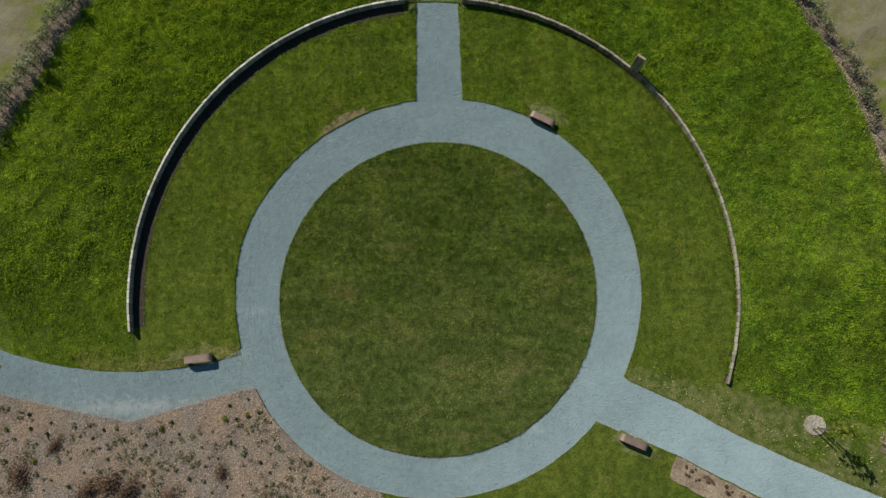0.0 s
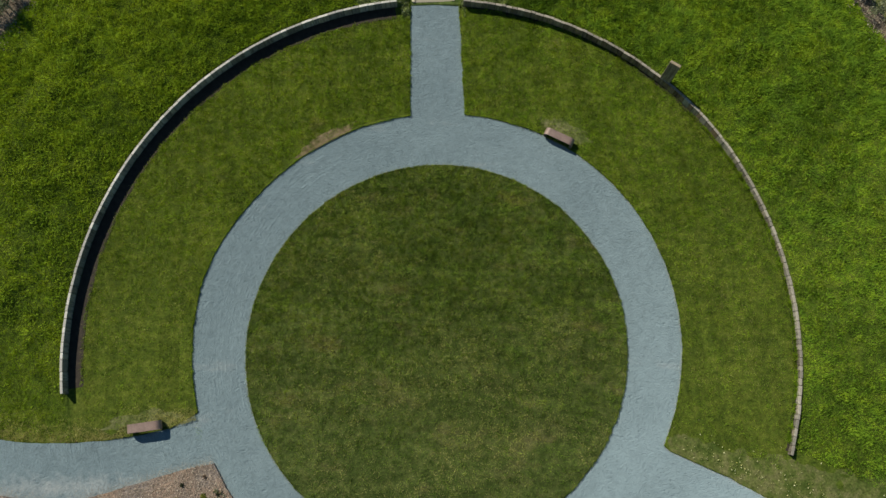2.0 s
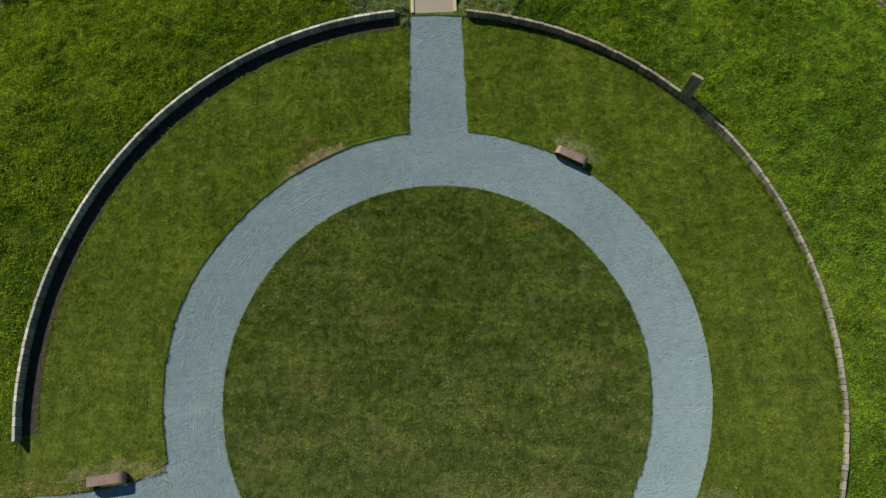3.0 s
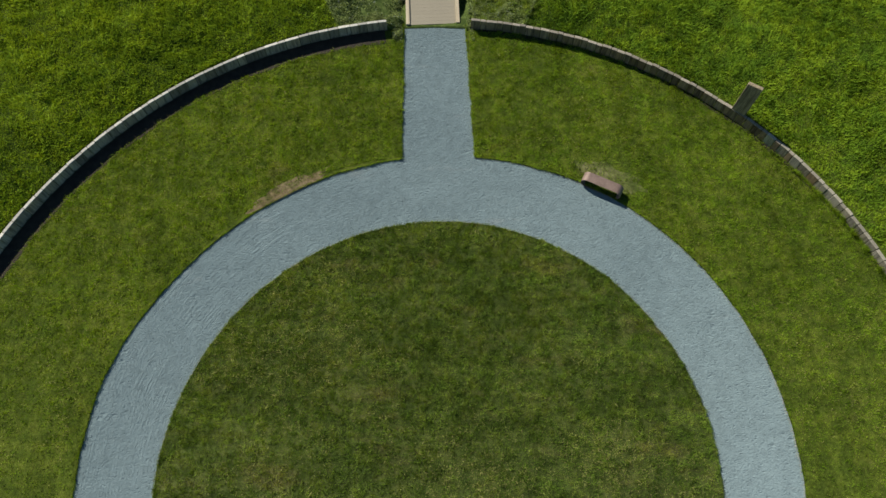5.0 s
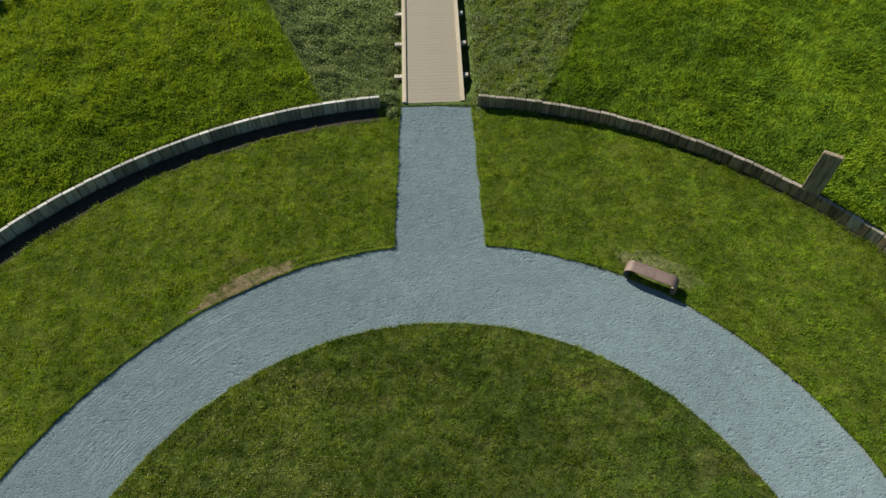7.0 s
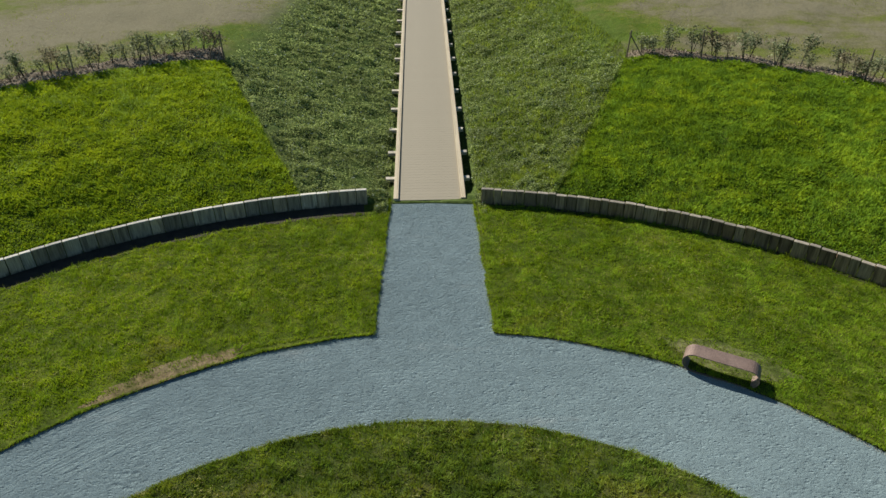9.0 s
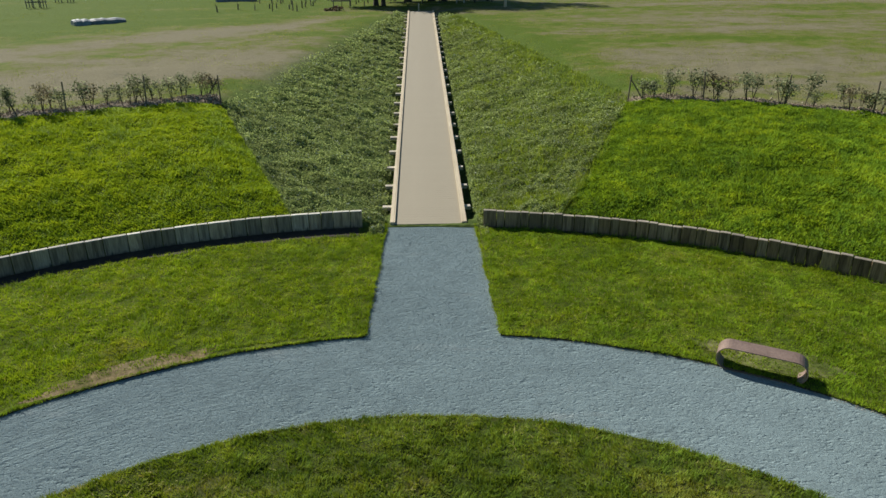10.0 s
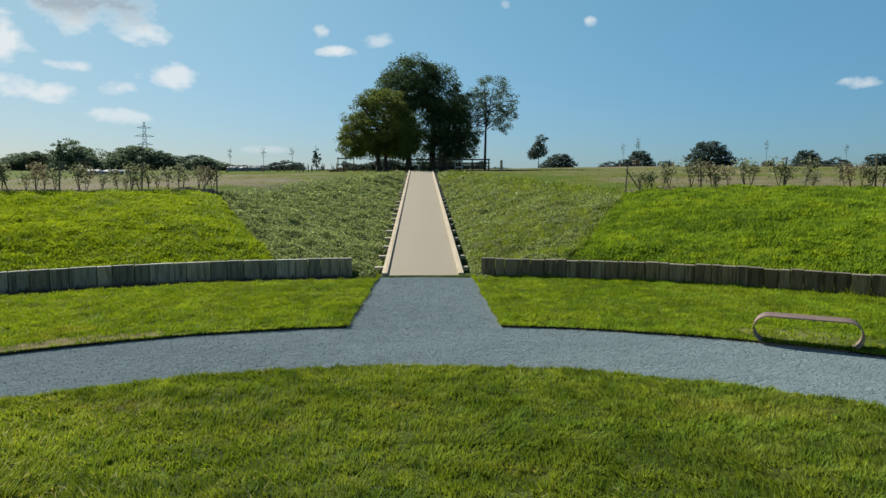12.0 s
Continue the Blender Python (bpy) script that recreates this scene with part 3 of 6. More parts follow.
def ring_edge(deg):
    r = float(ring_r(deg))
    return (RING[0] + r * math.cos(radians(deg)), RING[1] + r * math.sin(radians(deg)))


def wall_edge(deg, r=WR):
    return (WX + r * math.cos(radians(deg)), WY + r * math.sin(radians(deg)))


def ragged(points, step=0.12, amount=0.03):
    """The line through the points in short steps, a little uneven."""
    out = []
    for a, b in zip(points, points[1:]):
        d = math.dist(a, b)
        k = max(1, int(d / step))
        for i in range(k):
            out.append((a[0] + (b[0] - a[0]) * i / k, a[1] + (b[1] - a[1]) * i / k))
    out.append(points[-1])
    res = []
    for i, (x, y) in enumerate(out):
        w = amount if 0 < i < len(out) - 1 else 0
        nv = noise.noise_vector(Vector((x * 1.3, y * 1.3, 3.1))) + 0.6 * noise.noise_vector(Vector((x * 5.0, y * 5.0, 8.1)))
        res.append((x + w * nv.x, y + w * nv.y))
    return res


def arc(edge, a, b, step=1.5):
    k = max(2, int(abs(b - a) / step))
    return [edge(a + (b - a) * i / k) for i in range(k + 1)]


def west_n(x):
    return -0.59 + 0.0285 * (x + 14.7) ** 2


def west_s(x):
    d = abs(x + 14.66)
    return -2.88 + np.where(x < -14.66, 0.185 * d + 0.006 * d * d, 0.24 * d + 0.005 * d * d)


ARC_E = ragged(arc(ring_edge, -26.6, 82.0))
SPOKE_E = ragged([ring_edge(82.0), (1.17, 18.0), (1.16, 18.42)])
SPOKE_W = ragged([(-1.06, 18.42), (-1.07, 18.0), ring_edge(96.1)])
ARC_W = ragged(arc(ring_edge, 96.1, 196.1))
WEST_N = ragged([ring_edge(196.1)] + [(x, west_n(x)) for x in (-10.6, -11.6, -13, -14.5, -16, -17.5, -19, -20.5, -22, -24, -27)])
WEST_S = ragged([(x, float(west_s(x))) for x in (-27, -24, -22, -20.5, -19, -17.5, -16, -14.66, -13, -11.6, -10.2)] + [ring_edge(208.1)])
ARC_S = ragged(arc(ring_edge, 208.1, 318.7))
EAST_S = ragged([ring_edge(318.7), (8.3, -3.69), (10.7, -4.72), (14.3, -6.6), (20, -9.4), (32, -15.3)])
EAST_N = ragged([(32, -12.6), (20, -6.78), (16.0, -5.05), (13.5, -3.85), (11.0, -2.4), (8.75, -1.32), ring_edge(-26.6)])
INNER = ragged(arc(lambda d: (ROUND[0] + float(round_r(d)) * math.cos(radians(d)), ROUND[1] + float(round_r(d)) * math.sin(radians(d))), 0, 360))[:-1]


def path_z(x, y):
    return 0.08 * float(smooth(12.6, 14.4, math.hypot(x - WX, y - WY))) * float(smooth(8.0, 5.0, y))


def joined_line(*lines):
    out = []
    for line in lines:
        for p in line:
            if not out or math.dist(out[-1], p) > 1e-4:
                out.append(p)
    if math.dist(out[0], out[-1]) < 1e-4:
        out.pop()
    return out


def sheet(loops, height, drop=0.0):
    """A filled outline, with holes, and a skirt of the given depth as second material."""
    bm = bmesh.new()
    edges, rings = [], []
    for loop in loops:
        vs = [bm.verts.new((x, y, height(x, y))) for x, y in loop]
        rings.append(vs)
        edges += [bm.edges.new((vs[i], vs[(i + 1) % len(vs)])) for i in range(len(vs))]
    bmesh.ops.triangle_fill(bm, use_beauty=True, use_dissolve=False, edges=edges)
    bmesh.ops.recalc_face_normals(bm, faces=bm.faces)
    if sum(f.normal.z for f in bm.faces) < 0:
        bmesh.ops.reverse_faces(bm, faces=bm.faces)
    if drop:
        for vs in rings:
            low = [bm.verts.new(v.co - Vector((0, 0, drop))) for v in vs]
            for i in range(len(vs)):
                k = (i + 1) % len(vs)
                bm.faces.new((vs[k], vs[i], low[i], low[k])).material_index = 1
    return bm


PATH_LINE = joined_line(ARC_E, SPOKE_E, SPOKE_W, ARC_W, WEST_N, WEST_S, ARC_S, EAST_S, EAST_N)
tagged(obj("path", sheet([PATH_LINE, INNER], path_z), M_gravel), "blue-grey gravel ring path with three arms", "path", kind="structure")
tagged(obj("lawn_round", sheet([INNER], lambda x, y: 0.04, 0.08), [M_round, M_soil_shade]), "round mown lawn inside the gravel ring", "lawn", kind="structure")


def cross(line, grow):
    """The part of a line inside the wall's circle, from its first point or to its last."""
    return [p for p in line if math.hypot(p[0] - WX, p[1] - WY) < WR] if grow else line


def bearing(p):
    return math.degrees(math.atan2(p[1] - WY, p[0] - WX)) % 360


def lawn_between(name, ring, out_line, back_line, label, mat):
    out_line, back_line = cross(out_line, True), cross(back_line, True)
    a, b = bearing(out_line[-1]), bearing(back_line[0])
    turn = (b - a + 180) % 360 - 180
    rim = arc(wall_edge, a, a + turn, 1.0)
    line = joined_line(ring, out_line, rim[1:-1], back_line)
    tagged(obj(name, sheet([line], lambda x, y: 0.04, 0.08), [mat, M_soil_shade]), label, "lawn", kind="structure")


lawn_between("lawn_west", ARC_W[::-1], SPOKE_W[::-1], WEST_N[::-1], "mown lawn between the ring path and the timber wall", M_side)
lawn_between("lawn_east", ARC_E[::-1], EAST_N[::-1], SPOKE_E[::-1], "mown lawn between the ring path and the timber wall", M_side)
BED_EDGE = ragged([ring_edge(253.5), (-2.6, -7.4), (-2.0, -9.0), (-1.2, -13.0)])
cut_at = min(range(len(ARC_S)), key=lambda i: math.dist(ARC_S[i], ring_edge(253.5)))
lawn_between("lawn_south", ARC_S[cut_at:][::-1], BED_EDGE, EAST_S[::-1], "mown lawn south of the ring path", M_side)

# ---- retaining walls of upright sleepers ----


def sleeper_mesh(width, height, mat, top, depth=0.11):
    bm = bmesh.new()
    box(bm, (width - 0.012, depth, height + 0.25), Matrix.Translation((0, 0, (height - 0.25) / 2)), 0.010)
    bm.normal_update()
    for f in bm.faces:
        f.material_index = int(f.normal.z > 0.5)
    me = bpy.data.meshes.new("sleeper")
    bm.to_mesh(me)
    bm.free()
    me.materials.append(mat)
    me.materials.append(top)
    return me


WIDTHS = (0.20, 0.24, 0.28, 0.33, 0.39)
BROAD = (0.24, 0.29, 0.35, 0.42, 0.5)


def sleeper_wall(name, a, b, label, seed, radius, mat, turn_at=-90.0, widths=WIDTHS, rough=1.0):
    rnd = random.Random(seed)
    boards = [sleeper_mesh(w, 0.46, mat, M_end_brown if mat == M_sleeper_brown else M_end_grain) for w in widths]
    # boards below turn_at are coloured as if struck by the sun
    greyed = [sleeper_mesh(w, 0.46, M_sleeper_sunlit, M_end_pale) for w in widths]
    wall = thing(name, (WX, WY, 0))
    at = a
    while at < b:
        k = rnd.randrange(5)
        step = math.degrees(widths[k] / WR)
        deg = at + step / 2
        r = radius + rnd.uniform(-0.008, 0.008) * rough
        s = new("sleeper", (greyed if deg < turn_at + rnd.uniform(-6, 6) else boards)[k])
        s.parent = wall
        s.matrix_basis = pose(r * math.cos(radians(deg)), r * math.sin(radians(deg)), rnd.uniform(-0.02, 0.012) * rough - float(wall_drop(deg)), rnd.uniform(-1.0, 1.0) * rough, rnd.uniform(-0.5, 0.5) * rough, deg + 90 + rnd.uniform(-1.2, 1.2) * rough)
        at += step
    return tagged(wall, label, "retaining wall", kind="structure")


sleeper_wall("retaining_wall_west", 95.2, 189.0, "curved low retaining wall of greyed upright oak sleepers", 3, WR + 0.075, M_sleeper, widths=BROAD, rough=0.45)
sleeper_wall("retaining_wall_east", -21.0, 82.4, "curved low retaining wall of dark brown upright oak sleepers", 5, WR + 0.075, M_sleeper_brown, 37.0)

# ---- boardwalk ramp ----


def boardwalk():
    top = thing("boardwalk_ramp", (0, RAMP_FROM, 0), 0.83)
    slope = math.degrees(math.atan(1 / RAMP_RISE))
    length = math.hypot(RAMP_TO - RAMP_FROM, (RAMP_TO - RAMP_FROM) / RAMP_RISE)
    tip = pose(0, 0, 0.03, slope)
    n = 256
    bm = bmesh.new()
    box(bm, (1.72, length / n - 0.0015, 0.04), Matrix.Translation((0, length / n / 2, -0.02)), 0.001)
    deck = bpy.data.meshes.new("deck_board")
    bm.to_mesh(deck)
    bm.free()
    deck.materials.append(M_deck)
    for i in range(n):
        d = new("deck_board", deck)
        d.parent, d.matrix_basis = top, tip @ Matrix.Translation((-0.01, i * length / n, 0))
    for side in (-1, 1):
        bm = bmesh.new()
        box(bm, (0.095, length, 0.11), Matrix.Translation((-0.01 + side * 0.918, length / 2, 0.0)), 0.008)
        part("kerb_rail", bm, M_kerb, top, "pale softwood kerb rail").matrix_basis = tip
        bm = bmesh.new()
        box(bm, (0.03, length, 0.07), Matrix.Translation((-0.01 + side * 0.853, length / 2, 0.02)), 0.004)
        part("kerb_batten", bm, M_kerb, top, "pale softwood batten inside the kerb").matrix_basis = tip
        bm = bmesh.new()
        box(bm, (0.06, length, 0.2), Matrix.Translation((-0.01 + side * 0.85, length / 2, -0.16)), 0.005)
        part("stringer", bm, M_dark_wood, top, "dark timber stringer").matrix_basis = tip
    bm = bmesh.new()
    box(bm, (2.36, 0.15, 0.1), Matrix(), 0.008)
    beam = bpy.data.meshes.new("bearer")
    bm.to_mesh(beam)
    bm.free()
    beam.materials.append(M_bearer)
    for i in range(24):
        d = new("bearer", beam)
        d.parent, d.matrix_basis = top, tip @ Matrix.Translation((-0.045 + 0.02 * math.sin(i * 2.4), 1.25 + i * 1.5, -0.105))
    return tagged(top, "sloping boardwalk with buff deck and pale timber kerbs", "boardwalk")


boardwalk()

# ---- benches ----


def bench(at, turn):
    """A steel band bent into a long rounded loop."""
    top = thing("bench", at, turn)
    bm = bmesh.new()
    r, half, thick, depth = 0.195, 0.465, 0.014, 0.33
    line = [(half + r * math.cos(a), r + r * math.sin(a)) for a in np.linspace(-math.pi / 2, math.pi / 2, 15)]
    line += [(-x, z) for x, z in line[::-1]]
    line = [(x, z - 0.004) for x, z in line]
    rings = []
    for i, (x, z) in enumerate(line):
        c = (half if x > 0 else -half, r - 0.004)
        v = Vector((x - c[0], z - c[1])).normalized()
        if abs(x) <= half + 1e-6:
            v = Vector((0, 1 if z > r else -1))
        ins = (x - v.x * thick, z - v.y * thick)
        rings.append([bm.verts.new((p[0], y, p[1])) for p, y in (((x, z), -depth / 2), ((x, z), depth / 2), (ins, depth / 2), (ins, -depth / 2))])
    for i in range(len(rings)):
        u, w = rings[i], rings[(i + 1) % len(rings)]
        for k in range(4):
            bm.faces.new((u[k], u[(k + 1) % 4], w[(k + 1) % 4], w[k]))
    bmesh.ops.recalc_face_normals(bm, faces=bm.faces)
    part("band", bm, M_rust, top)
    return tagged(top, "rusty steel loop bench at the edge of the gravel path", "bench", "benches round the lawn")


bench((5.25, 11.60, 0.015), -28.0)
bench((-11.5, -0.02, 0.05), 7.0)
bench((8.78, -4.12, 0.05), -24.0)

# ---- tall timber post in the east wall ----


def timber_post():
    bm = bmesh.new()
    box(bm, (0.48, 0.13, 2.0), Matrix.Translation((0, 0, 0.8)), 0.015)
    for v in bm.verts:
        if v.co.z > 1.5:
            v.co.z += 0.03 * v.co.x / 0.24
    post = obj("timber_post", bm, M_post)
    post.matrix_world = pose(9.98, 14.1, 0, 0, 0, -39.0)
    tagged(post, "tall broad weathered oak post set in the timber wall", "post")


timber_post()

# ---- beds, worn ground and mulch ----


def mulch_material(name, dark, light, pale, rust=None):
    m, nt, b = fresh(name)
    p = spot(nt)
    broad, chip = speckle(nt, p, 1.1, 5), cells(nt, p, 26.0)
    c = ramp(nt, broad, [(0.3, dark), (0.7, light)])
    if rust:
        c = blend(nt, ramp(nt, speckle(nt, p, 0.45, 4, 0.65), [(0.45, 0.0), (0.62, 0.85)]), c, rust)
    c = blend(nt, 0.8, c, ramp(nt, chip.outputs["Color"], [(0.1, 0.5), (0.6, 1.1), (0.95, 1.7)]), "MULTIPLY")
    c = blend(nt, ramp(nt, speckle(nt, p, 9.0, 4), [(0.6, 0.0), (0.72, 0.6)]), c, pale)
    nt.links.new(c, b.inputs["Base Color"])
    b.inputs["Roughness"].default_value = 0.95
    bumped(nt, b, calc(nt, "ADD", chip.outputs["Distance"], speckle(nt, p, 30.0, 4)), 0.8, 0.04)
    return m


M_mulch = mulch_material("wood_chip_mulch", (0.12, 0.095, 0.072), (0.25, 0.205, 0.165), (0.44, 0.38, 0.30), (0.27, 0.185, 0.12))
M_tan_mulch = mulch_material("fresh_tan_mulch", (0.20, 0.15, 0.095), (0.38, 0.30, 0.20), (0.5, 0.43, 0.31))
M_pale_mulch = mulch_material("pale_dry_mulch", (0.27, 0.24, 0.18), (0.45, 0.41, 0.32), (0.55, 0.5, 0.4))
M_verge = turf("patchy_verge", (0.055, 0.08, 0.015), (0.095, 0.115, 0.028), (0.14, 0.142, 0.05), (0.19, 0.165, 0.085), 0.09, 0.0)
M_bark_strip = mulch_material("pale_bark_mulch", (0.095, 0.072, 0.043), (0.20, 0.155, 0.10), (0.38, 0.31, 0.21))
M_worn = turf("worn_ground", (0.07, 0.09, 0.022), (0.11, 0.125, 0.038), (0.15, 0.155, 0.06), (0.22, 0.195, 0.11), 0.09, 0.0)
M_bare = turf("bare_earth", (0.09, 0.085, 0.03), (0.16, 0.125, 0.062), (0.225, 0.175, 0.10), (0.3, 0.23, 0.15), 0.1, 0.0)

BED_LINE = joined_line(ARC_S[:cut_at + 1][::-1], WEST_S[::-1], [(-27, -14), (-14, -14), (-1.2, -13.0)], BED_EDGE[::-1])
tagged(obj("planting_bed", sheet([BED_LINE], lambda x, y: 0.085, 0.12), [M_mulch, M_mulch]),
       "planting bed of brown wood-chip mulch beside the path", "planting bed", kind="structure")


def strip(name, line, mat, label, category):
    tagged(obj(name, sheet([line], lambda x, y: 0.075 + 0.03 * float(smooth(12.6, 14.4, math.hypot(x - WX, y - WY))), 0.09), [mat, mat]), label, category, kind="structure")


strip("mulch_strip", ragged([(10.75, -4.80), (14.3, -6.66), (20, -9.46), (30, -14.4), (29.5, -15.6), (19.6, -10.5), (13.2, -7.2), (11.7, -6.55), (10.35, -5.75), (10.75, -4.80)], 0.12, 0.06)[:-1],
      M_tan_mulch, "strip of tan wood-chip mulch along the path", "mulch")


def patch(name, at, size, turn, mat, label, seed=0, height=0.044):
    """A ragged worn patch lying in the grass."""
    line = []
    for i in range(70):
        a = i * math.tau / 70
        k = 1 + 0.35 * noise.noise(Vector((2 * math.cos(a) + seed, 2 * math.sin(a), seed))) + 0.2 * noise.noise(Vector((7 * math.cos(a), 7 * math.sin(a), seed)))
        v = Matrix.Rotation(radians(turn), 2) @ Vector((size[0] * k * math.cos(a), size[1] * k * math.sin(a)))
        line.append((at[0] + v.x, at[1] + v.y))
    line = [p for p in line if math.dist(p, RING) > float(ring_r(math.degrees(math.atan2(p[1] - RING[1], p[0] - RING[0])))) + 0.03]
    tagged(obj(name, sheet([line], lambda x, y: height), mat), label, "bare ground", kind="structure")


patch("bare_ground", (-4.78, 11.80), (1.4, 0.30), 30, M_bare, "bare brown earth at the lawn's edge", 2)
patch("bare_ground", (5.55, 11.95), (1.15, 0.42), -28, M_worn, "worn grass round a bench", 5)
patch("bare_ground", (-11.6, 0.22), (1.5, 0.35), 8, M_worn, "worn grass round a bench", 7)
patch("bare_ground", (8.95, -4.35), (1.15, 0.42), -24, M_worn, "worn grass round a bench", 9)


def worn_strip():
    """Thin grass on the verge north of the east arm."""
    n_edge = ragged([(8.7, -0.78), (11.1, -1.28), (13.4, -1.84), (16.3, -2.3), (20.5, -3.8), (24, -6.0)], 0.12, 0.4)
    s_edge = [p for p in EAST_N if 8.7 < p[0] < 24]
    line = joined_line(n_edge, [(x, y + 0.03) for x, y in s_edge])
    tagged(obj("worn_verge", sheet([line], lambda x, y: float(land_z(x, y)) + 0.012 if math.hypot(x - WX, y - WY) > WR else 0.046), M_verge), "thin worn grass verge along the path", "verge", kind="structure")


worn_strip()
tagged(obj("mulch_circle", sheet([ragged([(17.25 + 0.5 * math.cos(a), -3.5 + 0.45 * math.sin(a)) for a in np.linspace(0, math.tau, 22)], 0.1, 0.03)[:-1]], lambda x, y: 0.105, 0.1),
           [M_pale_mulch, M_pale_mulch]), "round of pale mulch under a young tree", "mulch", kind="structure")


def ring_strip(name, a, b, inner, outer, label):
    """The mulched strip under the hedge."""
    n = int(abs(b - a) * 2)
    verts, faces = [], []
    for i in range(n + 1):
        deg = a + (b - a) * i / n
        for k in range(4):
            r = inner + (outer - inner) * k / 3 + float(hedge_out(deg)) + 0.06 * noise.noise(Vector((deg * 0.9, k * 3.0, 1)))
            x, y = HX + r * math.cos(radians(deg)), HY + r * math.sin(radians(deg))
            verts.append((x, y, float(land_z(x, y)) + (0.03 if k in (1, 2) else 0.0)))
    for i in range(n):
        for k in range(3):
            f = (i * 4 + k, i * 4 + k + 1, i * 4 + k + 5, i * 4 + k + 4)
            faces.append(f if a < b else f[::-1])
    tagged(new(name, mesh_from(name, verts, faces, M_bark_strip, True)), label, "mulch", kind="structure")


ring_strip("hedge_mulch_west", 109.6, 185, HR - 0.15, HR + 0.95, "pale bark mulch strip under the young hedge")
ring_strip("hedge_mulch_east", 71.8, -27, HR - 0.66, HR + 0.1, "pale bark mulch strip under the young hedge")


def foot_shade(name, a, b, wide):
    """Dark strip that paints a deeper, wider shadow along a timber wall's foot."""
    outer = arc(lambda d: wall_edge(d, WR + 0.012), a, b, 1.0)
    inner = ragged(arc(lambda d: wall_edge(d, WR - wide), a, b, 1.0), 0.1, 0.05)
    tagged(obj(name, sheet([joined_line(outer, inner[::-1])], lambda x, y: 0.045), M_soil_shade), "dark strip painted as shade along the foot of the timber wall", "soil", kind="structure")


foot_shade("foot_soil_west", 95.6, 188.6, 0.56)
foot_shade("foot_soil_east", -20.5, 82.0, 0.1)

# ---- foliage ----


def leaf_material(name, dark, light, through_light=0.35):
    m, nt, b = fresh(name)
    own = nt.nodes.new("ShaderNodeNewGeometry").outputs["Random Per Island"]
    c = ramp(nt, own, [(0.0, dark), (0.75, light), (1.0, tuple(min(1, v * 1.25) for v in light))])
    c = blend(nt, 1.0, c, ramp(nt, speckle(nt, spot(nt), 0.8, 4), [(0.3, 0.65), (0.7, 1.3)]), "MULTIPLY")
    nt.links.new(c, b.inputs["Base Color"])
    b.inputs["Roughness"].default_value = 0.75
    b.inputs["Specular IOR Level"].default_value = 0.1
    glow = nt.nodes.new("ShaderNodeBsdfTranslucent")
    nt.links.new(c, glow.inputs["Color"])
    mixed = nt.nodes.new("ShaderNodeMixShader")
    mixed.inputs["Fac"].default_value = through_light
    nt.links.new(b.outputs["BSDF"], mixed.inputs[1])
    nt.links.new(glow.outputs["BSDF"], mixed.inputs[2])
    nt.links.new(mixed.outputs["Shader"], nt.nodes["Material Output"].inputs["Surface"])
    return m


M_oak = leaf_material("oak_leaves", (0.045, 0.075, 0.034), (0.105, 0.155, 0.068), 0.4)
M_olive = leaf_material("turning_leaves", (0.088, 0.12, 0.028), (0.175, 0.21, 0.052), 0.45)
M_ash = leaf_material("ash_leaves", (0.075, 0.115, 0.075), (0.14, 0.195, 0.12), 0.45)
# aerial haze is mixed into both leaf colours: bluer dark ones, paler green ones
M_far_haze = leaf_material("hazy_far_leaves", (0.056, 0.083, 0.072), (0.096, 0.134, 0.11), 0.38)
M_far_green_haze = leaf_material("hazy_far_green_leaves", (0.11, 0.155, 0.10), (0.2, 0.255, 0.16), 0.55)
M_hedge = leaf_material("hedge_leaves", (0.10, 0.12, 0.05), (0.32, 0.34, 0.19), 0.45)
M_shrub = leaf_material("bed_shrub_leaves", (0.03, 0.042, 0.022), (0.09, 0.105, 0.055), 0.2)
M_fresh = leaf_material("young_yellow_leaves", (0.12, 0.14, 0.02), (0.26, 0.28, 0.04), 0.4)
M_dead = leaf_material("dried_stems", (0.09, 0.055, 0.035), (0.2, 0.14, 0.09), 0.15)
M_cover = leaf_material("leafy_ground_cover", (0.13, 0.17, 0.045), (0.37, 0.43, 0.15), 0.46)
M_cover_pale = leaf_material("pale_leaf_backs", (0.22, 0.26, 0.17), (0.40, 0.44, 0.33), 0.2)

rng = np.random.default_rng(7)


def leaf_cloud(centres, size, flat=0.0):
    """A loose triangle at each centre, turned at random."""
    n = len(centres)
    a = rng.normal(size=(n, 3))
    a[:, 2] *= 1 - flat
    a /= np.linalg.norm(a, axis=1)[:, None]
    b = np.cross(a, rng.normal(size=(n, 3)) * (1, 1, 1 - 0.8 * flat) + 1e-6)
    b /= np.linalg.norm(b, axis=1)[:, None]
    s = (size * rng.uniform(0.55, 1.3, n))[:, None]
    return np.stack([centres - a * s * 0.6 - b * s * 0.4, centres - a * s * 0.5 + b * s * 0.45, centres + a * s * 0.7], 1)


def in_ball(n):
    d = rng.normal(size=(n, 3))
    return d / np.linalg.norm(d, axis=1)[:, None] * rng.uniform(0, 1, (n, 1)) ** 0.4


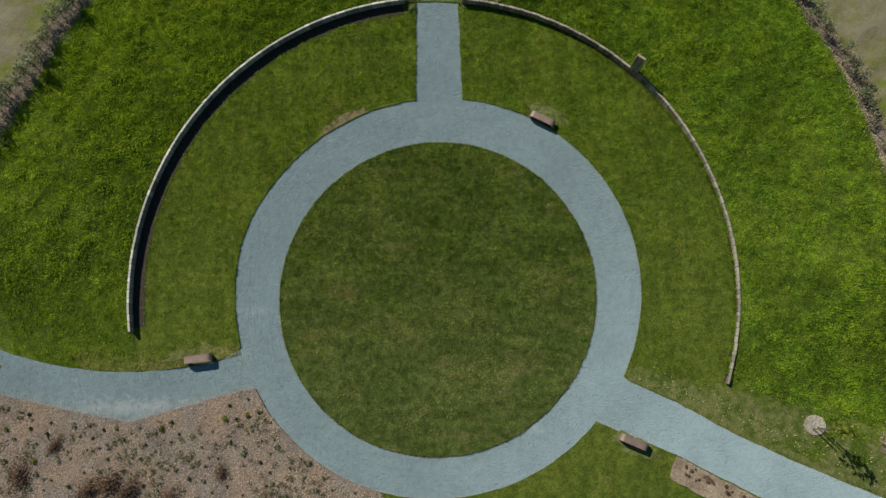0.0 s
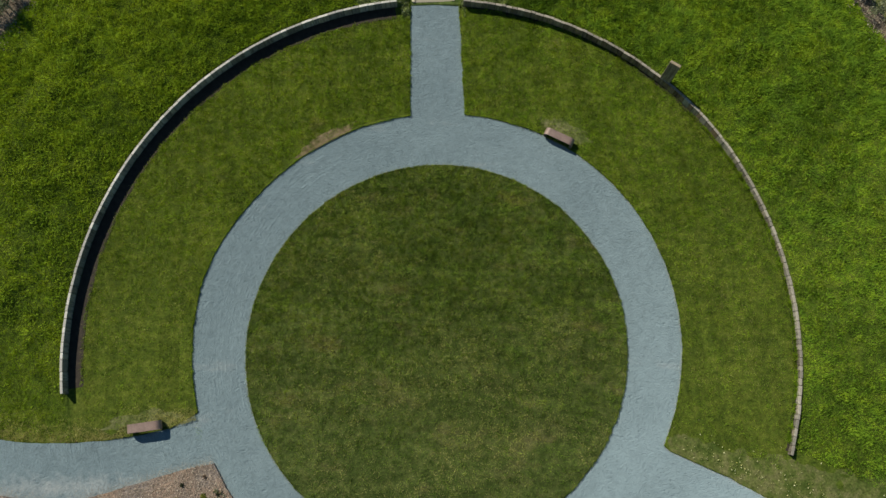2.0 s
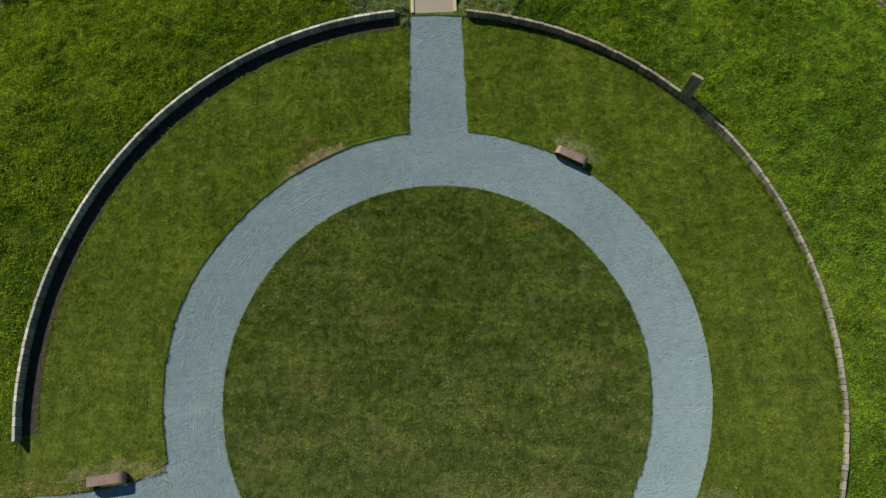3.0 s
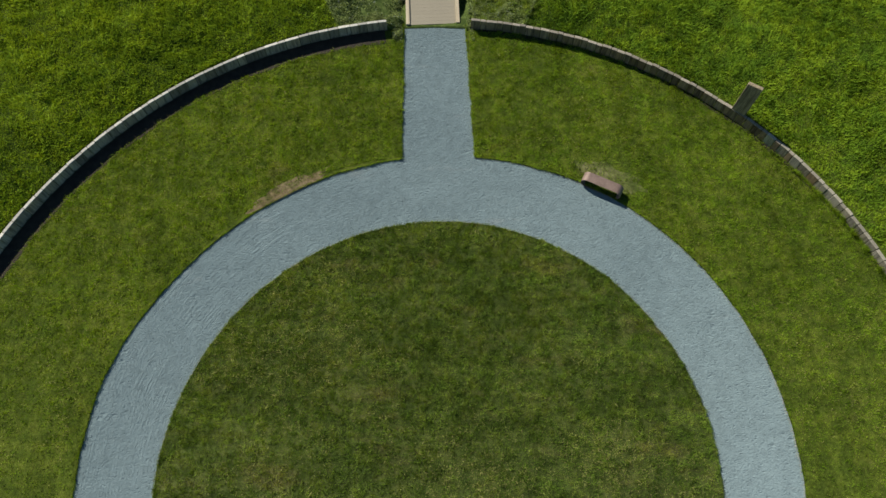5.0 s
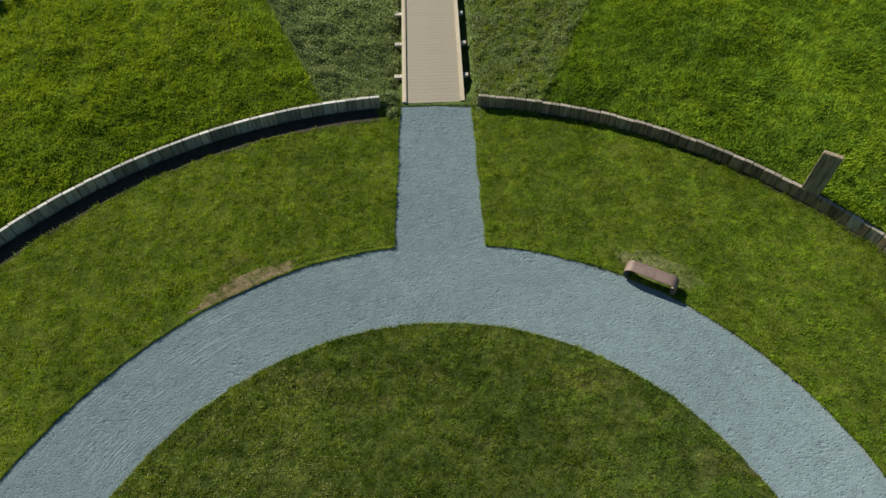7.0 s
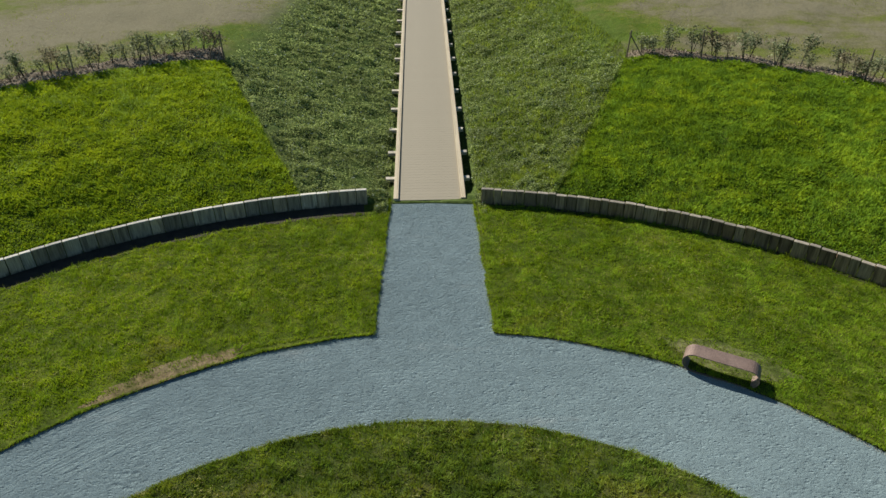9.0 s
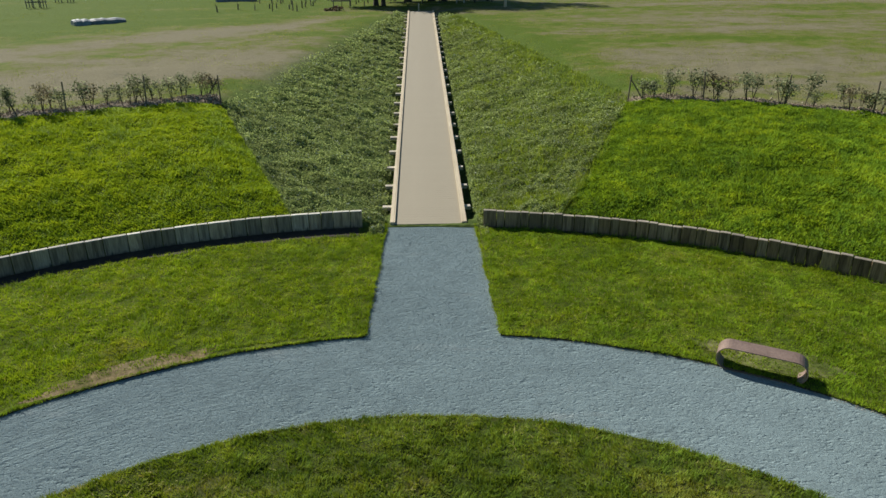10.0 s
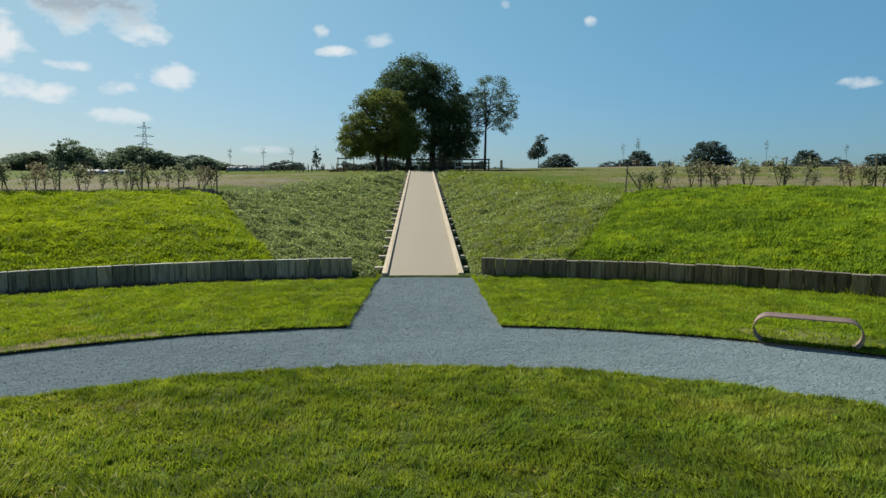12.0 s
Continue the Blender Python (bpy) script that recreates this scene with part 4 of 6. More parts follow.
def crown_points(lobes, n, clump, spread):
    """Leaf centres in flattened clumps near the surface of several rounded lobes, and a few within."""
    lobes = np.array(lobes, float)
    weight = (lobes[:, 3] * lobes[:, 4] * lobes[:, 5]) ** 0.67
    k = max(6, n // clump)
    which = rng.choice(len(lobes), k, p=weight / weight.sum())
    d = rng.normal(size=(k, 3))
    d /= np.linalg.norm(d, axis=1)[:, None]
    r = rng.uniform(0.55, 0.98, k)
    middles = lobes[which, :3] + d * lobes[which, 3:] * r[:, None]
    size = spread * rng.uniform(0.6, 1.4, k)
    pick = rng.integers(0, k, n)
    return middles[pick] + in_ball(n) * size[pick][:, None] * (1, 1, 0.62)


def tree(name, at, lobes, leaves, size, mat, trunks, label, group="", clump=22, spread=0.35, limbs=9, seed=1):
    """A tree: tapered trunks, limbs into the lobes, and a crown of loose leaves."""
    rnd = random.Random(seed)
    top = thing(name, at, 0)
    lean = []
    for x, y, h, r in trunks:
        bm = bmesh.new()
        mid = (x * 1.2 + rnd.uniform(-0.1, 0.1), y * 1.1, h * 0.5)
        tip = (x * 1.4 + rnd.uniform(-0.2, 0.2), y * 1.3, h)
        tube(bm, [(x, y, -0.3), (x * 1.02, y, 0.4), mid, tip], [r * 1.5, r, r * 0.75, r * 0.3], 8)
        lean.append((mid, tip, r, part("trunk", bm, M_bark, top)))
    for i in range(limbs):
        mid, tip, r, trunk = lean[i % len(lean)]
        lob = lobes[i % len(lobes)]
        bm = bmesh.new()
        k = rnd.uniform(0.0, 0.9)
        a = Vector(mid).lerp(Vector(tip), k)
        d = Vector((rnd.uniform(-1, 1), rnd.uniform(-1, 1), rnd.uniform(-0.3, 0.9)))
        b = Vector(lob[:3]) + Vector((d.x * lob[3], d.y * lob[4], d.z * lob[5])) * 0.8
        c = a.lerp(b, 0.5) + Vector((0, 0, 0.12 * (b - a).length))
        tube(bm, [a, c, b], [r * 0.42, r * 0.28, r * 0.08], 6)
        part("limb", bm, M_bark, trunk)
    crown = new("crown", triangles("crown", leaf_cloud(crown_points(lobes, leaves, clump, spread), size), mat))
    crown.parent = top
    return tagged(top, label, "tree", group)


def ground_at(x, y):
    return (x, y, float(land_z(x, y)))


# the clump at the head of the ramp
tree("tree", ground_at(-4.1, 62.0), [(0, 0, 4.3, 2.9, 2.8, 2.7), (-1.8, 0, 3.2, 1.9, 2.2, 2.0), (1.7, 0.3, 3.5, 2.0, 2.1, 2.3), (0.2, 0, 5.7, 2.2, 2.2, 1.5), (-2.6, -0.3, 2.2, 1.2, 1.4, 1.3), (1.9, 0, 2.1, 1.5, 1.6, 1.3), (-0.9, -0.4, 2.2, 1.5, 1.6, 1.2), (0.5, 0.5, 2.3, 1.6, 1.6, 1.3)],
     52000, 0.115, M_olive, [(-0.25, 0, 4.5, 0.2), (0.35, 0.1, 4.5, 0.18)], "rounded tree with yellowing olive leaves and twin trunks", limbs=12, seed=3, clump=90, spread=0.5)
tree("tree", ground_at(-0.6, 66.5), [(-1.0, 0, 8.0, 3.1, 3.0, 2.7), (1.4, 0, 6.8, 2.9, 2.8, 2.9), (-2.5, 0, 7.4, 1.9, 2.2, 2.1), (0, 0, 4.5, 3.4, 3.0, 2.8), (2.5, 0, 4.0, 2.0, 2.0, 2.2), (-0.4, 0.2, 9.1, 2.3, 2.3, 1.3), (-2.5, 0.5, 3.2, 2.2, 2.0, 2.6), (0.8, 0.6, 2.2, 2.6, 2.0, 1.7), (2.6, 0, 2.0, 1.7, 1.7, 1.3)],
     74000, 0.13, M_oak, [(-1.2, 0, 8.0, 0.3), (0.9, 0.2, 7.5, 0.3), (2.0, -0.2, 5.5, 0.24)], "tall dense dark green oak", limbs=16, seed=4, clump=130, spread=0.75)
tree("tree", ground_at(3.0, 68.0), [(0, 0, 4.6, 1.3, 1.4, 2.2), (0.7, 0, 2.6, 1.3, 1.4, 1.8), (-0.6, 0, 2.2, 1.5, 1.4, 1.7), (0.2, 0, 6.2, 0.9, 0.9, 1.1)],
     12000, 0.13, M_oak, [(0, 0, 4.5, 0.13)], "dark bushy tree beside the oak", limbs=8, seed=5, clump=60, spread=0.5)
tree("tree", ground_at(5.25, 65.5), [(0.5, 0, 7.5, 1.9, 1.7, 1.2), (-1.0, 0, 6.2, 1.2, 1.4, 1.4), (1.9, 0, 6.1, 1.3, 1.4, 1.3), (0.4, 0, 5.2, 1.8, 1.5, 1.3), (1.6, 0, 4.0, 1.0, 0.9, 0.9), (-1.0, 0, 3.9, 0.9, 0.8, 1.1), (2.4, 0, 5.0, 0.7, 0.8, 0.6), (-1.4, 0, 2.4, 0.6, 0.7, 0.7)],
     10500, 0.105, M_ash, [(0, 0, 6.2, 0.125)], "slender open-crowned tree with gaps of sky", clump=20, limbs=24, seed=6, spread=0.36)
tree("tree", ground_at(19.4, 122.0), [(0, 0, 3.4, 1.6, 1.5, 1.6), (0.4, 0, 4.9, 1.1, 1.0, 1.2), (-0.9, 0, 2.6, 1.0, 1.0, 0.9)], 3600, 0.2, M_far_haze, [(0, 0, 4.5, 0.14)], "small open field tree", limbs=9, seed=8, clump=40, spread=0.5)
tree("tree", ground_at(-17.5, 108.0), [(0, 0, 1.7, 0.75, 0.7, 1.3), (0.1, 0, 3.2, 0.5, 0.4, 1.1), (-0.35, 0, 2.7, 0.3, 0.3, 0.7)], 1100, 0.16, M_far_haze, [(0, 0, 4.0, 0.06)], "narrow young conifer in the field", limbs=6, seed=9, spread=0.2)

# far trees along the fields
def far_tree(mat, lobes, trunks, label, seed):
    return tree("tree", (0, 0, -60), lobes, 6500, 0.39, mat, trunks, label, "far trees", limbs=6, seed=seed, clump=24, spread=0.75)


BROAD_CROWN = [(0, 0, 5.0, 4.0, 4, 3.4), (-2.4, 0, 3.2, 2.4, 3, 2.8), (2.4, 0, 3.4, 2.4, 3, 2.8), (0.4, 0, 7.0, 2.7, 2.8, 1.9), (0, 0, 2.0, 4.0, 3, 1.9)]
ROUND_CROWN = [(0, 0, 5.6, 3.4, 3.4, 3.3), (-1.6, 0, 3.2, 3, 3, 2.8), (1.8, 0, 3.8, 2.8, 3, 3), (0, 0, 1.8, 3.8, 3, 1.8)]
TWIN_CROWN = [(-2, 0, 4.2, 2.8, 3, 3.4), (1.6, 0, 5.6, 2.8, 3, 3.3), (3.2, 0, 3.0, 1.5, 3, 2.6), (-3.4, 0, 2.6, 1.4, 2.4, 2.2), (0, 0, 2.0, 4.4, 3, 1.9)]
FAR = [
    far_tree(M_far_haze, BROAD_CROWN, [(0, 0, 6, 0.4)], "broad dark tree on the far field edge", 11),
    far_tree(M_far_haze, ROUND_CROWN, [(0, 0, 6, 0.4)], "round dark tree on the far field edge", 12),
    far_tree(M_far_haze, TWIN_CROWN, [(-1, 0, 5, 0.4), (2, 0, 6, 0.4)], "uneven dark tree on the far field edge", 13),
    far_tree(M_far_green_haze, ROUND_CROWN, [(0, 0, 6, 0.4)], "round mid-green tree on the far field edge", 14),
    far_tree(M_far_green_haze, BROAD_CROWN, [(0, 0, 6, 0.4)], "broad mid-green tree on the far field edge", 15),
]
# kind of tree, east-west place, width and height in metres
FAR_PLACES = [
    (4, -134.0, 12.0, 7.6), (4, -119.0, 9.0, 4.6), (3, -125.5, 9.0, 5.2), (4, -113.0, 9.0, 5.4), (3, -108.0, 8.0, 5.2), (3, -101.5, 9.0, 7.8), (4, -100.0, 7.0, 6.6),
    (3, -91.8, 9.2, 5.4), (4, -83.0, 12.0, 6.6), (4, -78.0, 9.0, 5.6), (1, -69.5, 10.5, 4.9), (4, -63.5, 7.0, 4.0), (3, -60.0, 6.5, 2.8), (1, -55.0, 7.0, 2.4), (2, -41.5, 8.5, 3.3), (1, -38.0, 5.0, 3.0),
    (0, 38.6, 11.0, 4.4), (2, 52.5, 9.0, 2.6), (1, 57.5, 6.0, 3.4), (0, 62.6, 8.8, 5.2), (1, 67.5, 6.0, 2.8), (0, 82.0, 14.0, 7.2), (1, 101.4, 4.4, 3.2), (0, 108.0, 8.6, 5.0), (1, 116.6, 5.0, 3.0), (2, 122.4, 7.4, 3.8),
    (1, 129.0, 8.4, 4.6), (2, 137.0, 9.0, 4.4), (0, 147.0, 9.0, 5.0), (3, -143.0, 10.0, 6.4), (3, -117.0, 12.0, 4.8), (4, -105.5, 9.0, 5.0), (3, -96.0, 9.0, 4.6), (4, -88.0, 9.0, 5.0), (3, -74.0, 9.0, 4.4), (3, -66.0, 8.0, 3.6), (4, -152.0, 11.0, 6.0), (1, 158.0, 9.0, 4.0),
]
first = {}
for i, (kind, x, wide, high) in enumerate(FAR_PLACES):
    wide *= 1.35 if x < -45 else 1.05
    high *= 1.04
    y = 198.8 + 5 * math.sin(i * 2.1)
    m = pose(x, y, float(land_z(x, y)) - 0.3, 0, 0, 4 * math.sin(i * 1.7) + 180 * (i % 2)) @ Matrix.Diagonal((wide / 9.4, wide / 9.4, high / 7.2, 1))
    if kind not in first:
        first[kind] = m
    else:
        copy_thing(FAR[kind], m)
for kind, m in first.items():
    FAR[kind].matrix_world = m


def far_hedge():
    n = 42000
    x = rng.uniform(-170, 190, n)
    y = 205 + 6 * np.sin(x * 0.03) + rng.normal(size=n) * 0.9
    h = (0.9 + 0.5 * smooth(-40, -60, x) + 0.4 * np.sin(x * 0.11) + 0.3 * np.sin(x * 0.37)) * (1 + 2.5 * smooth(-40, -75, x))
    z = land_z(x, y) + rng.uniform(0, 1, n) * np.maximum(h, 0.5)
    pts = np.stack([x, y, z], 1)
    for some, mat, label in ((x > -52, M_far_haze, "low dark hedgerow along the far field edge"), (x <= -52, M_far_green_haze, "tall mid-green hedgerow along the far field edge")):
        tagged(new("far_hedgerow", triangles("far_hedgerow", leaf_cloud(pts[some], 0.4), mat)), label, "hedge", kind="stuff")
    n = 5000
    x = rng.uniform(-9, 6, n)
    y = 73 + 2 * np.sin(x * 0.4) + rng.normal(size=n) * 0.5
    z = land_z(x, y) + rng.uniform(0, 1, n) * (0.8 + 0.3 * np.sin(x * 1.1))
    tagged(new("undergrowth", triangles("undergrowth", leaf_cloud(np.stack([x, y, z], 1), 0.28), M_far_haze)), "dark scrub under and beside the trees", "scrub", kind="stuff")


far_hedge()

# ---- hedge saplings and their fences ----


def sapling(seed, mat, label):
    """A young hedge plant: stems and loose leaves."""
    rnd = random.Random(seed)
    top = thing("hedge_sapling", (0, 0, -50))
    pts = []
    h = rnd.uniform(0.72, 1.0)
    for i in range(3):
        a = rnd.uniform(0, math.tau)
        tip = Vector((0.16 * math.cos(a), 0.16 * math.sin(a), h * rnd.uniform(0.75, 1.0)))
        bm = bmesh.new()
        tube(bm, [(0, 0, -0.05), tip * 0.5 + Vector((0.03, 0, 0)), tip], [0.011, 0.009, 0.004], 5)
        part("stem", bm, M_bark, top)
        for k in range(62):
            q = tip * rnd.triangular(0.3, 1.04, 0.95)
            pts.append((q.x + rnd.gauss(0, 0.1), q.y + rnd.gauss(0, 0.1), q.z + rnd.gauss(0, 0.06)))
    crown = new("foliage", triangles("foliage", leaf_cloud(np.array(pts), 0.07), mat))
    crown.parent = top
    return tagged(top, label, "hedge plant", "young hedge plants")


M_hedge_dry = leaf_material("browning_hedge_leaves", (0.11, 0.095, 0.05), (0.32, 0.28, 0.17), 0.4)
GREEN = "spindly young hedge plant with pale green leaves in mulch"
BROWN = "spindly young hedge plant with browning leaves in mulch"
SAPLINGS = [sapling(20, M_hedge, GREEN), sapling(21, M_hedge, GREEN), sapling(22, M_hedge, GREEN), sapling(23, M_hedge_dry, BROWN), sapling(24, M_hedge_dry, BROWN)]
fresh_plants = list(SAPLINGS)
rnd = random.Random(40)
for a, b, mid, x_side in ((110.0, 184.0, HR, -1), (71.4, -26.0, HR - 0.55, 1)):
    count = int(abs(b - a) * radians(1) * HR / (0.22 if x_side < 0 else 0.25))
    for i in range(count):
        if rnd.random() < (0.16 if x_side < 0 else 0.3):
            continue
        deg = a + (b - a) * (i + rnd.uniform(-0.3, 0.3)) / count
        r = mid + (0.42 if x_side < 0 else 0.2) + rnd.uniform(-0.3, 0.36) + float(hedge_out(deg))
        x, y = HX + r * math.cos(radians(deg)), HY + r * math.sin(radians(deg))
        k = rnd.uniform(0.72, 1.16) * (1.08 if x < 0 else 1.0)
        m = pose(x, y, float(land_z(x, y)) + 0.03, rnd.uniform(-6, 6), rnd.uniform(-6, 6), rnd.uniform(0, 360)) @ Matrix.Diagonal((k * 1.1, k * 1.1, k, 1))
        if fresh_plants:
            fresh_plants.pop().matrix_world = m
        else:
            copy_thing(rnd.choices(SAPLINGS, (4, 4, 4, 1, 1) if x < 0 else (3, 3, 3, 2, 2))[0], m)

M_stake = plain("brown_fence_stake", (0.13, 0.10, 0.065), (0.25, 0.20, 0.135), 5, 40, 0.9)


def post_fence(name, a, b, mid):
    """Thin stakes along the hedge, with a brace at its end."""
    top = thing(name, (HX, HY, 0))
    n = int(abs(b - a) * radians(1) * HR / 2.3)
    bm = bmesh.new()
    tube(bm, [(0, 0, -0.2), (0, 0, 0.92), (0, 0, 0.94)], [0.026, 0.024, 0.015], 7)
    post = bpy.data.meshes.new("post")
    bm.to_mesh(post)
    bm.free()
    post.materials.append(M_stake)
    r = mid - 0.05
    for i in range(n + 1):
        deg = a + (b - a) * i / n
        out = r + float(hedge_out(deg))
        x, y = out * math.cos(radians(deg)), out * math.sin(radians(deg))
        p = new("post", post)
        p.parent = top
        p.matrix_basis = pose(x, y, float(land_z(x + HX, y + HY)), rnd.uniform(-3, 3), rnd.uniform(-3, 3))
    sgn = 1 if b > a else -1
    p0 = Vector((r * math.cos(radians(a)), r * math.sin(radians(a)), 0))
    p1 = Vector((r * math.cos(radians(a + sgn * 1.5)), r * math.sin(radians(a + sgn * 1.5)), 0))
    for q, up in ((p0, 0.85), (p1, -0.05)):
        q.z = float(land_z(q.x + HX, q.y + HY)) + up
    bm = bmesh.new()
    tube(bm, [p0, p1], [0.022, 0.022], 7)
    part("brace", bm, M_stake, top, "slanting brace")
    tagged(top, "row of thin brown stakes along a young hedge", "fence")


post_fence("stake_fence", 109.7, 184.0, HR)
post_fence("stake_fence", 71.8, -26.0, HR - 0.55)

# ---- plants in the beds ----


def shrub(seed, mat, size, label):
    r = np.random.default_rng(seed)
    d = r.normal(size=(90, 3))
    d /= np.linalg.norm(d, axis=1)[:, None]
    d[:, 2] = np.abs(d[:, 2])
    pts = d * size * r.uniform(0.35, 1.0, 90)[:, None] * (1, 1, 1.1)
    ob = new("bed_plant", triangles("bed_plant", leaf_cloud(pts, size * 0.42), mat))
    return tagged(ob, label, "plant", "bed plants")


M_tuft = leaf_material("grey_green_weeds", (0.13, 0.14, 0.07), (0.30, 0.31, 0.19), 0.25)
KINDS = [shrub(1, M_shrub, 0.17, "small dark evergreen cushion in wood-chip mulch"), shrub(2, M_shrub, 0.13, "small dark evergreen cushion in wood-chip mulch"),
         shrub(3, M_dead, 0.16, "dried brown plant in wood-chip mulch"), shrub(4, M_fresh, 0.16, "yellow-green weed in wood-chip mulch"), shrub(5, M_tuft, 0.2, "loose grey-green weed tuft in wood-chip mulch")]
placed = []
tries = 0
while len(placed) < 290 and tries < 6000:
    tries += 1
    x, y = rnd.uniform(-24, -2.5), rnd.uniform(-10.5, -1.6)
    if math.dist((x, y), RING) < 10.05 or y > west_s(x) - 0.35 or x > -2.9 + 0.2 * (-6.4 - y) or any(math.dist((x, y), q) < 0.5 for q in placed):
        continue
    placed.append((x, y))
    k = rnd.choices((0, 1, 2, 3, 4), (4, 4, 5, 2, 6))[0]
    m = pose(x, y, 0.083, 0, 0, rnd.uniform(0, 360)) @ Matrix.Scale(rnd.uniform(0.4, 1.0), 4)
    if len(placed) <= 5:
        KINDS[len(placed) - 1].matrix_world = m
    else:
        copy_thing(KINDS[k], m)
M_rusty = leaf_material("rusty_dead_stems", (0.13, 0.085, 0.055), (0.27, 0.18, 0.115), 0.25)


def heath_shrub():
    """A low spreading shrub of fine dead stems, thin at its edge."""
    r = np.random.default_rng(8)
    n = 1500
    a, d = r.uniform(0, math.tau, n), np.abs(r.normal(0, 0.42, n))
    top = 0.26 * np.exp(-((d / 0.6) ** 2))
    pts = np.stack([d * np.cos(a), 0.8 * d * np.sin(a), 0.01 + top * r.uniform(0.2, 1.0, n)], 1)
    return tagged(new("heath_shrub", triangles("heath_shrub", leaf_cloud(pts, 0.055), M_rusty)), "low spreading shrub with rusty dead stems in mulch", "shrub", "dead shrubs")


heath = heath_shrub()
heath.matrix_world = pose(-15.4, -5.6, 0.08, 0, 0, 30) @ Matrix.Diagonal((1.2, 1.1, 1.2, 1))
for x, y, k in ((-14.4, -5.9, 0.9), (-16.3, -5.9, 0.9), (-19.5, -5.2, 1.0), (-12.6, -6.3, 0.8), (-8.0, -6.6, 0.7), (-10.2, -5.2, 0.6), (-18.0, -3.9, 0.6)):
    copy_thing(heath, pose(x, y, 0.08, 0, 0, 97 * x) @ Matrix.Diagonal((k, k * 0.85, k, 1)))
for i in range(64):
    t = rnd.random()
    x, y = 10.9 + 8 * t, -5.25 - 4.05 * t + rnd.uniform(-0.3, 0.2)
    copy_thing(KINDS[2], pose(x, y, 0.09, 0, 0, rnd.uniform(0, 360)) @ Matrix.Scale(rnd.uniform(0.8, 1.3), 4))


def young_tree():
    top = thing("young_tree", (17.35, -3.62, 0.10))
    bm = bmesh.new()
    tube(bm, [(0, 0, -0.1), (0.03, 0, 1.0), (0.0, 0.02, 2.3)], [0.028, 0.022, 0.008], 6)
    part("trunk", bm, M_bark, top)
    for s in (-1, 1):
        bm = bmesh.new()
        tube(bm, [(s * 0.22, -0.05, -0.1), (s * 0.2, 0, 1.1)], [0.03, 0.03], 7)
        part("stake", bm, M_stake, top, "brown support stake")
    pts = crown_points([(0, 0, 1.7, 0.5, 0.5, 0.55), (0.1, 0, 2.2, 0.3, 0.3, 0.4)], 420, 9, 0.1)
    crown = new("crown", triangles("crown", leaf_cloud(pts, 0.1), M_fresh))
    crown.parent = top
    tagged(top, "staked young tree with yellow-green leaves in a mulch circle", "tree")


young_tree()

# ---- field furniture ----


M_guard = plain("weathered_guard_timber", (0.17, 0.14, 0.10), (0.30, 0.25, 0.18), 5, 40, 0.9)


def tree_guard(at, wide, high, tall, label):
    """A timber cage of posts and rails, some with a sapling in it."""
    top = thing("tree_guard", ground_at(*at), rnd.uniform(-8, 8))
    w = wide / 2
    stands = [(sx, sy) for sx in (-1, 0, 1) for sy in (-1, 0, 1) if (sx or sy) and (not tall or sx * sy)]
    for sx, sy in stands:
        bm = bmesh.new()
        box(bm, (0.06, 0.06, high + 0.2), Matrix.Translation((sx * w, sy * w, (high - 0.2) / 2)), 0.006)
        part("post", bm, M_guard, top)
    for k in (0.55, 1.0):
        for turn in range(4):
            bm = bmesh.new()
            box(bm, (wide + 0.1, 0.03, 0.06), pose(0, 0, k * high - 0.05, 0, 0, 90 * turn) @ Matrix.Translation((0, w + 0.05, 0)), 0.004)
            part("rail", bm, M_guard, top)
    if tall:
        bm = bmesh.new()
        tube(bm, [(0, 0, -0.1), (0.03, 0, tall * 0.5), (0, 0, tall)], [0.03, 0.022, 0.008], 6)
        stem = part("sapling_stem", bm, M_bark, top)
        for i in range(7):
            h = tall * (0.55 + 0.06 * i)
            a = i * 2.4
            bm = bmesh.new()
            tube(bm, [(0, 0, h), (0.16 * math.cos(a), 0.16 * math.sin(a), h + 0.2), (0.28 * math.cos(a), 0.28 * math.sin(a), h + 0.5)], [0.014, 0.01, 0.004], 4)
            part("sapling_branch", bm, M_bark, stem)
        pts = crown_points([(0, 0, tall * 0.8, 0.36, 0.36, tall * 0.2)], 110, 5, 0.14)
        crown = new("sapling_crown", triangles("sapling_crown", leaf_cloud(pts, 0.09), M_far_green_haze))
        crown.parent = top
    tagged(top, label, "tree guard", "tree guards")


tree_guard((-32.5, 62.3), 1.1, 0.95, 0, "low timber tree guard standing in the field")
tree_guard((-33.4, 68.8), 1.1, 0.95, 0, "low timber tree guard standing in the field")
tree_guard((-6.9, 59.5), 1.3, 1.15, 1.9, "timber tree guard near the head of the ramp")
tree_guard((24.5, 81.5), 0.8, 0.75, 3.4, "timber tree guard round a sapling")
tree_guard((31.5, 112.0), 0.8, 0.75, 3.9, "timber tree guard round a sapling")
tree_guard((49.0, 100.0), 0.8, 0.75, 4.0, "timber tree guard round a sapling")
tree_guard((62.0, 102.0), 0.8, 0.75, 3.4, "timber tree guard round a sapling")
tree_guard((-27.0, 95.0), 0.8, 0.75, 3.0, "timber tree guard round a sapling")
tree_guard((-23.0, 97.0), 0.8, 0.75, 3.2, "timber tree guard round a sapling")
tree_guard((-18.0, 92.0), 0.8, 0.75, 3.0, "timber tree guard round a sapling")

M_white = plain("pale_weathered_board", (0.38, 0.35, 0.28), (0.56, 0.52, 0.43), 3, 40, 0.7)


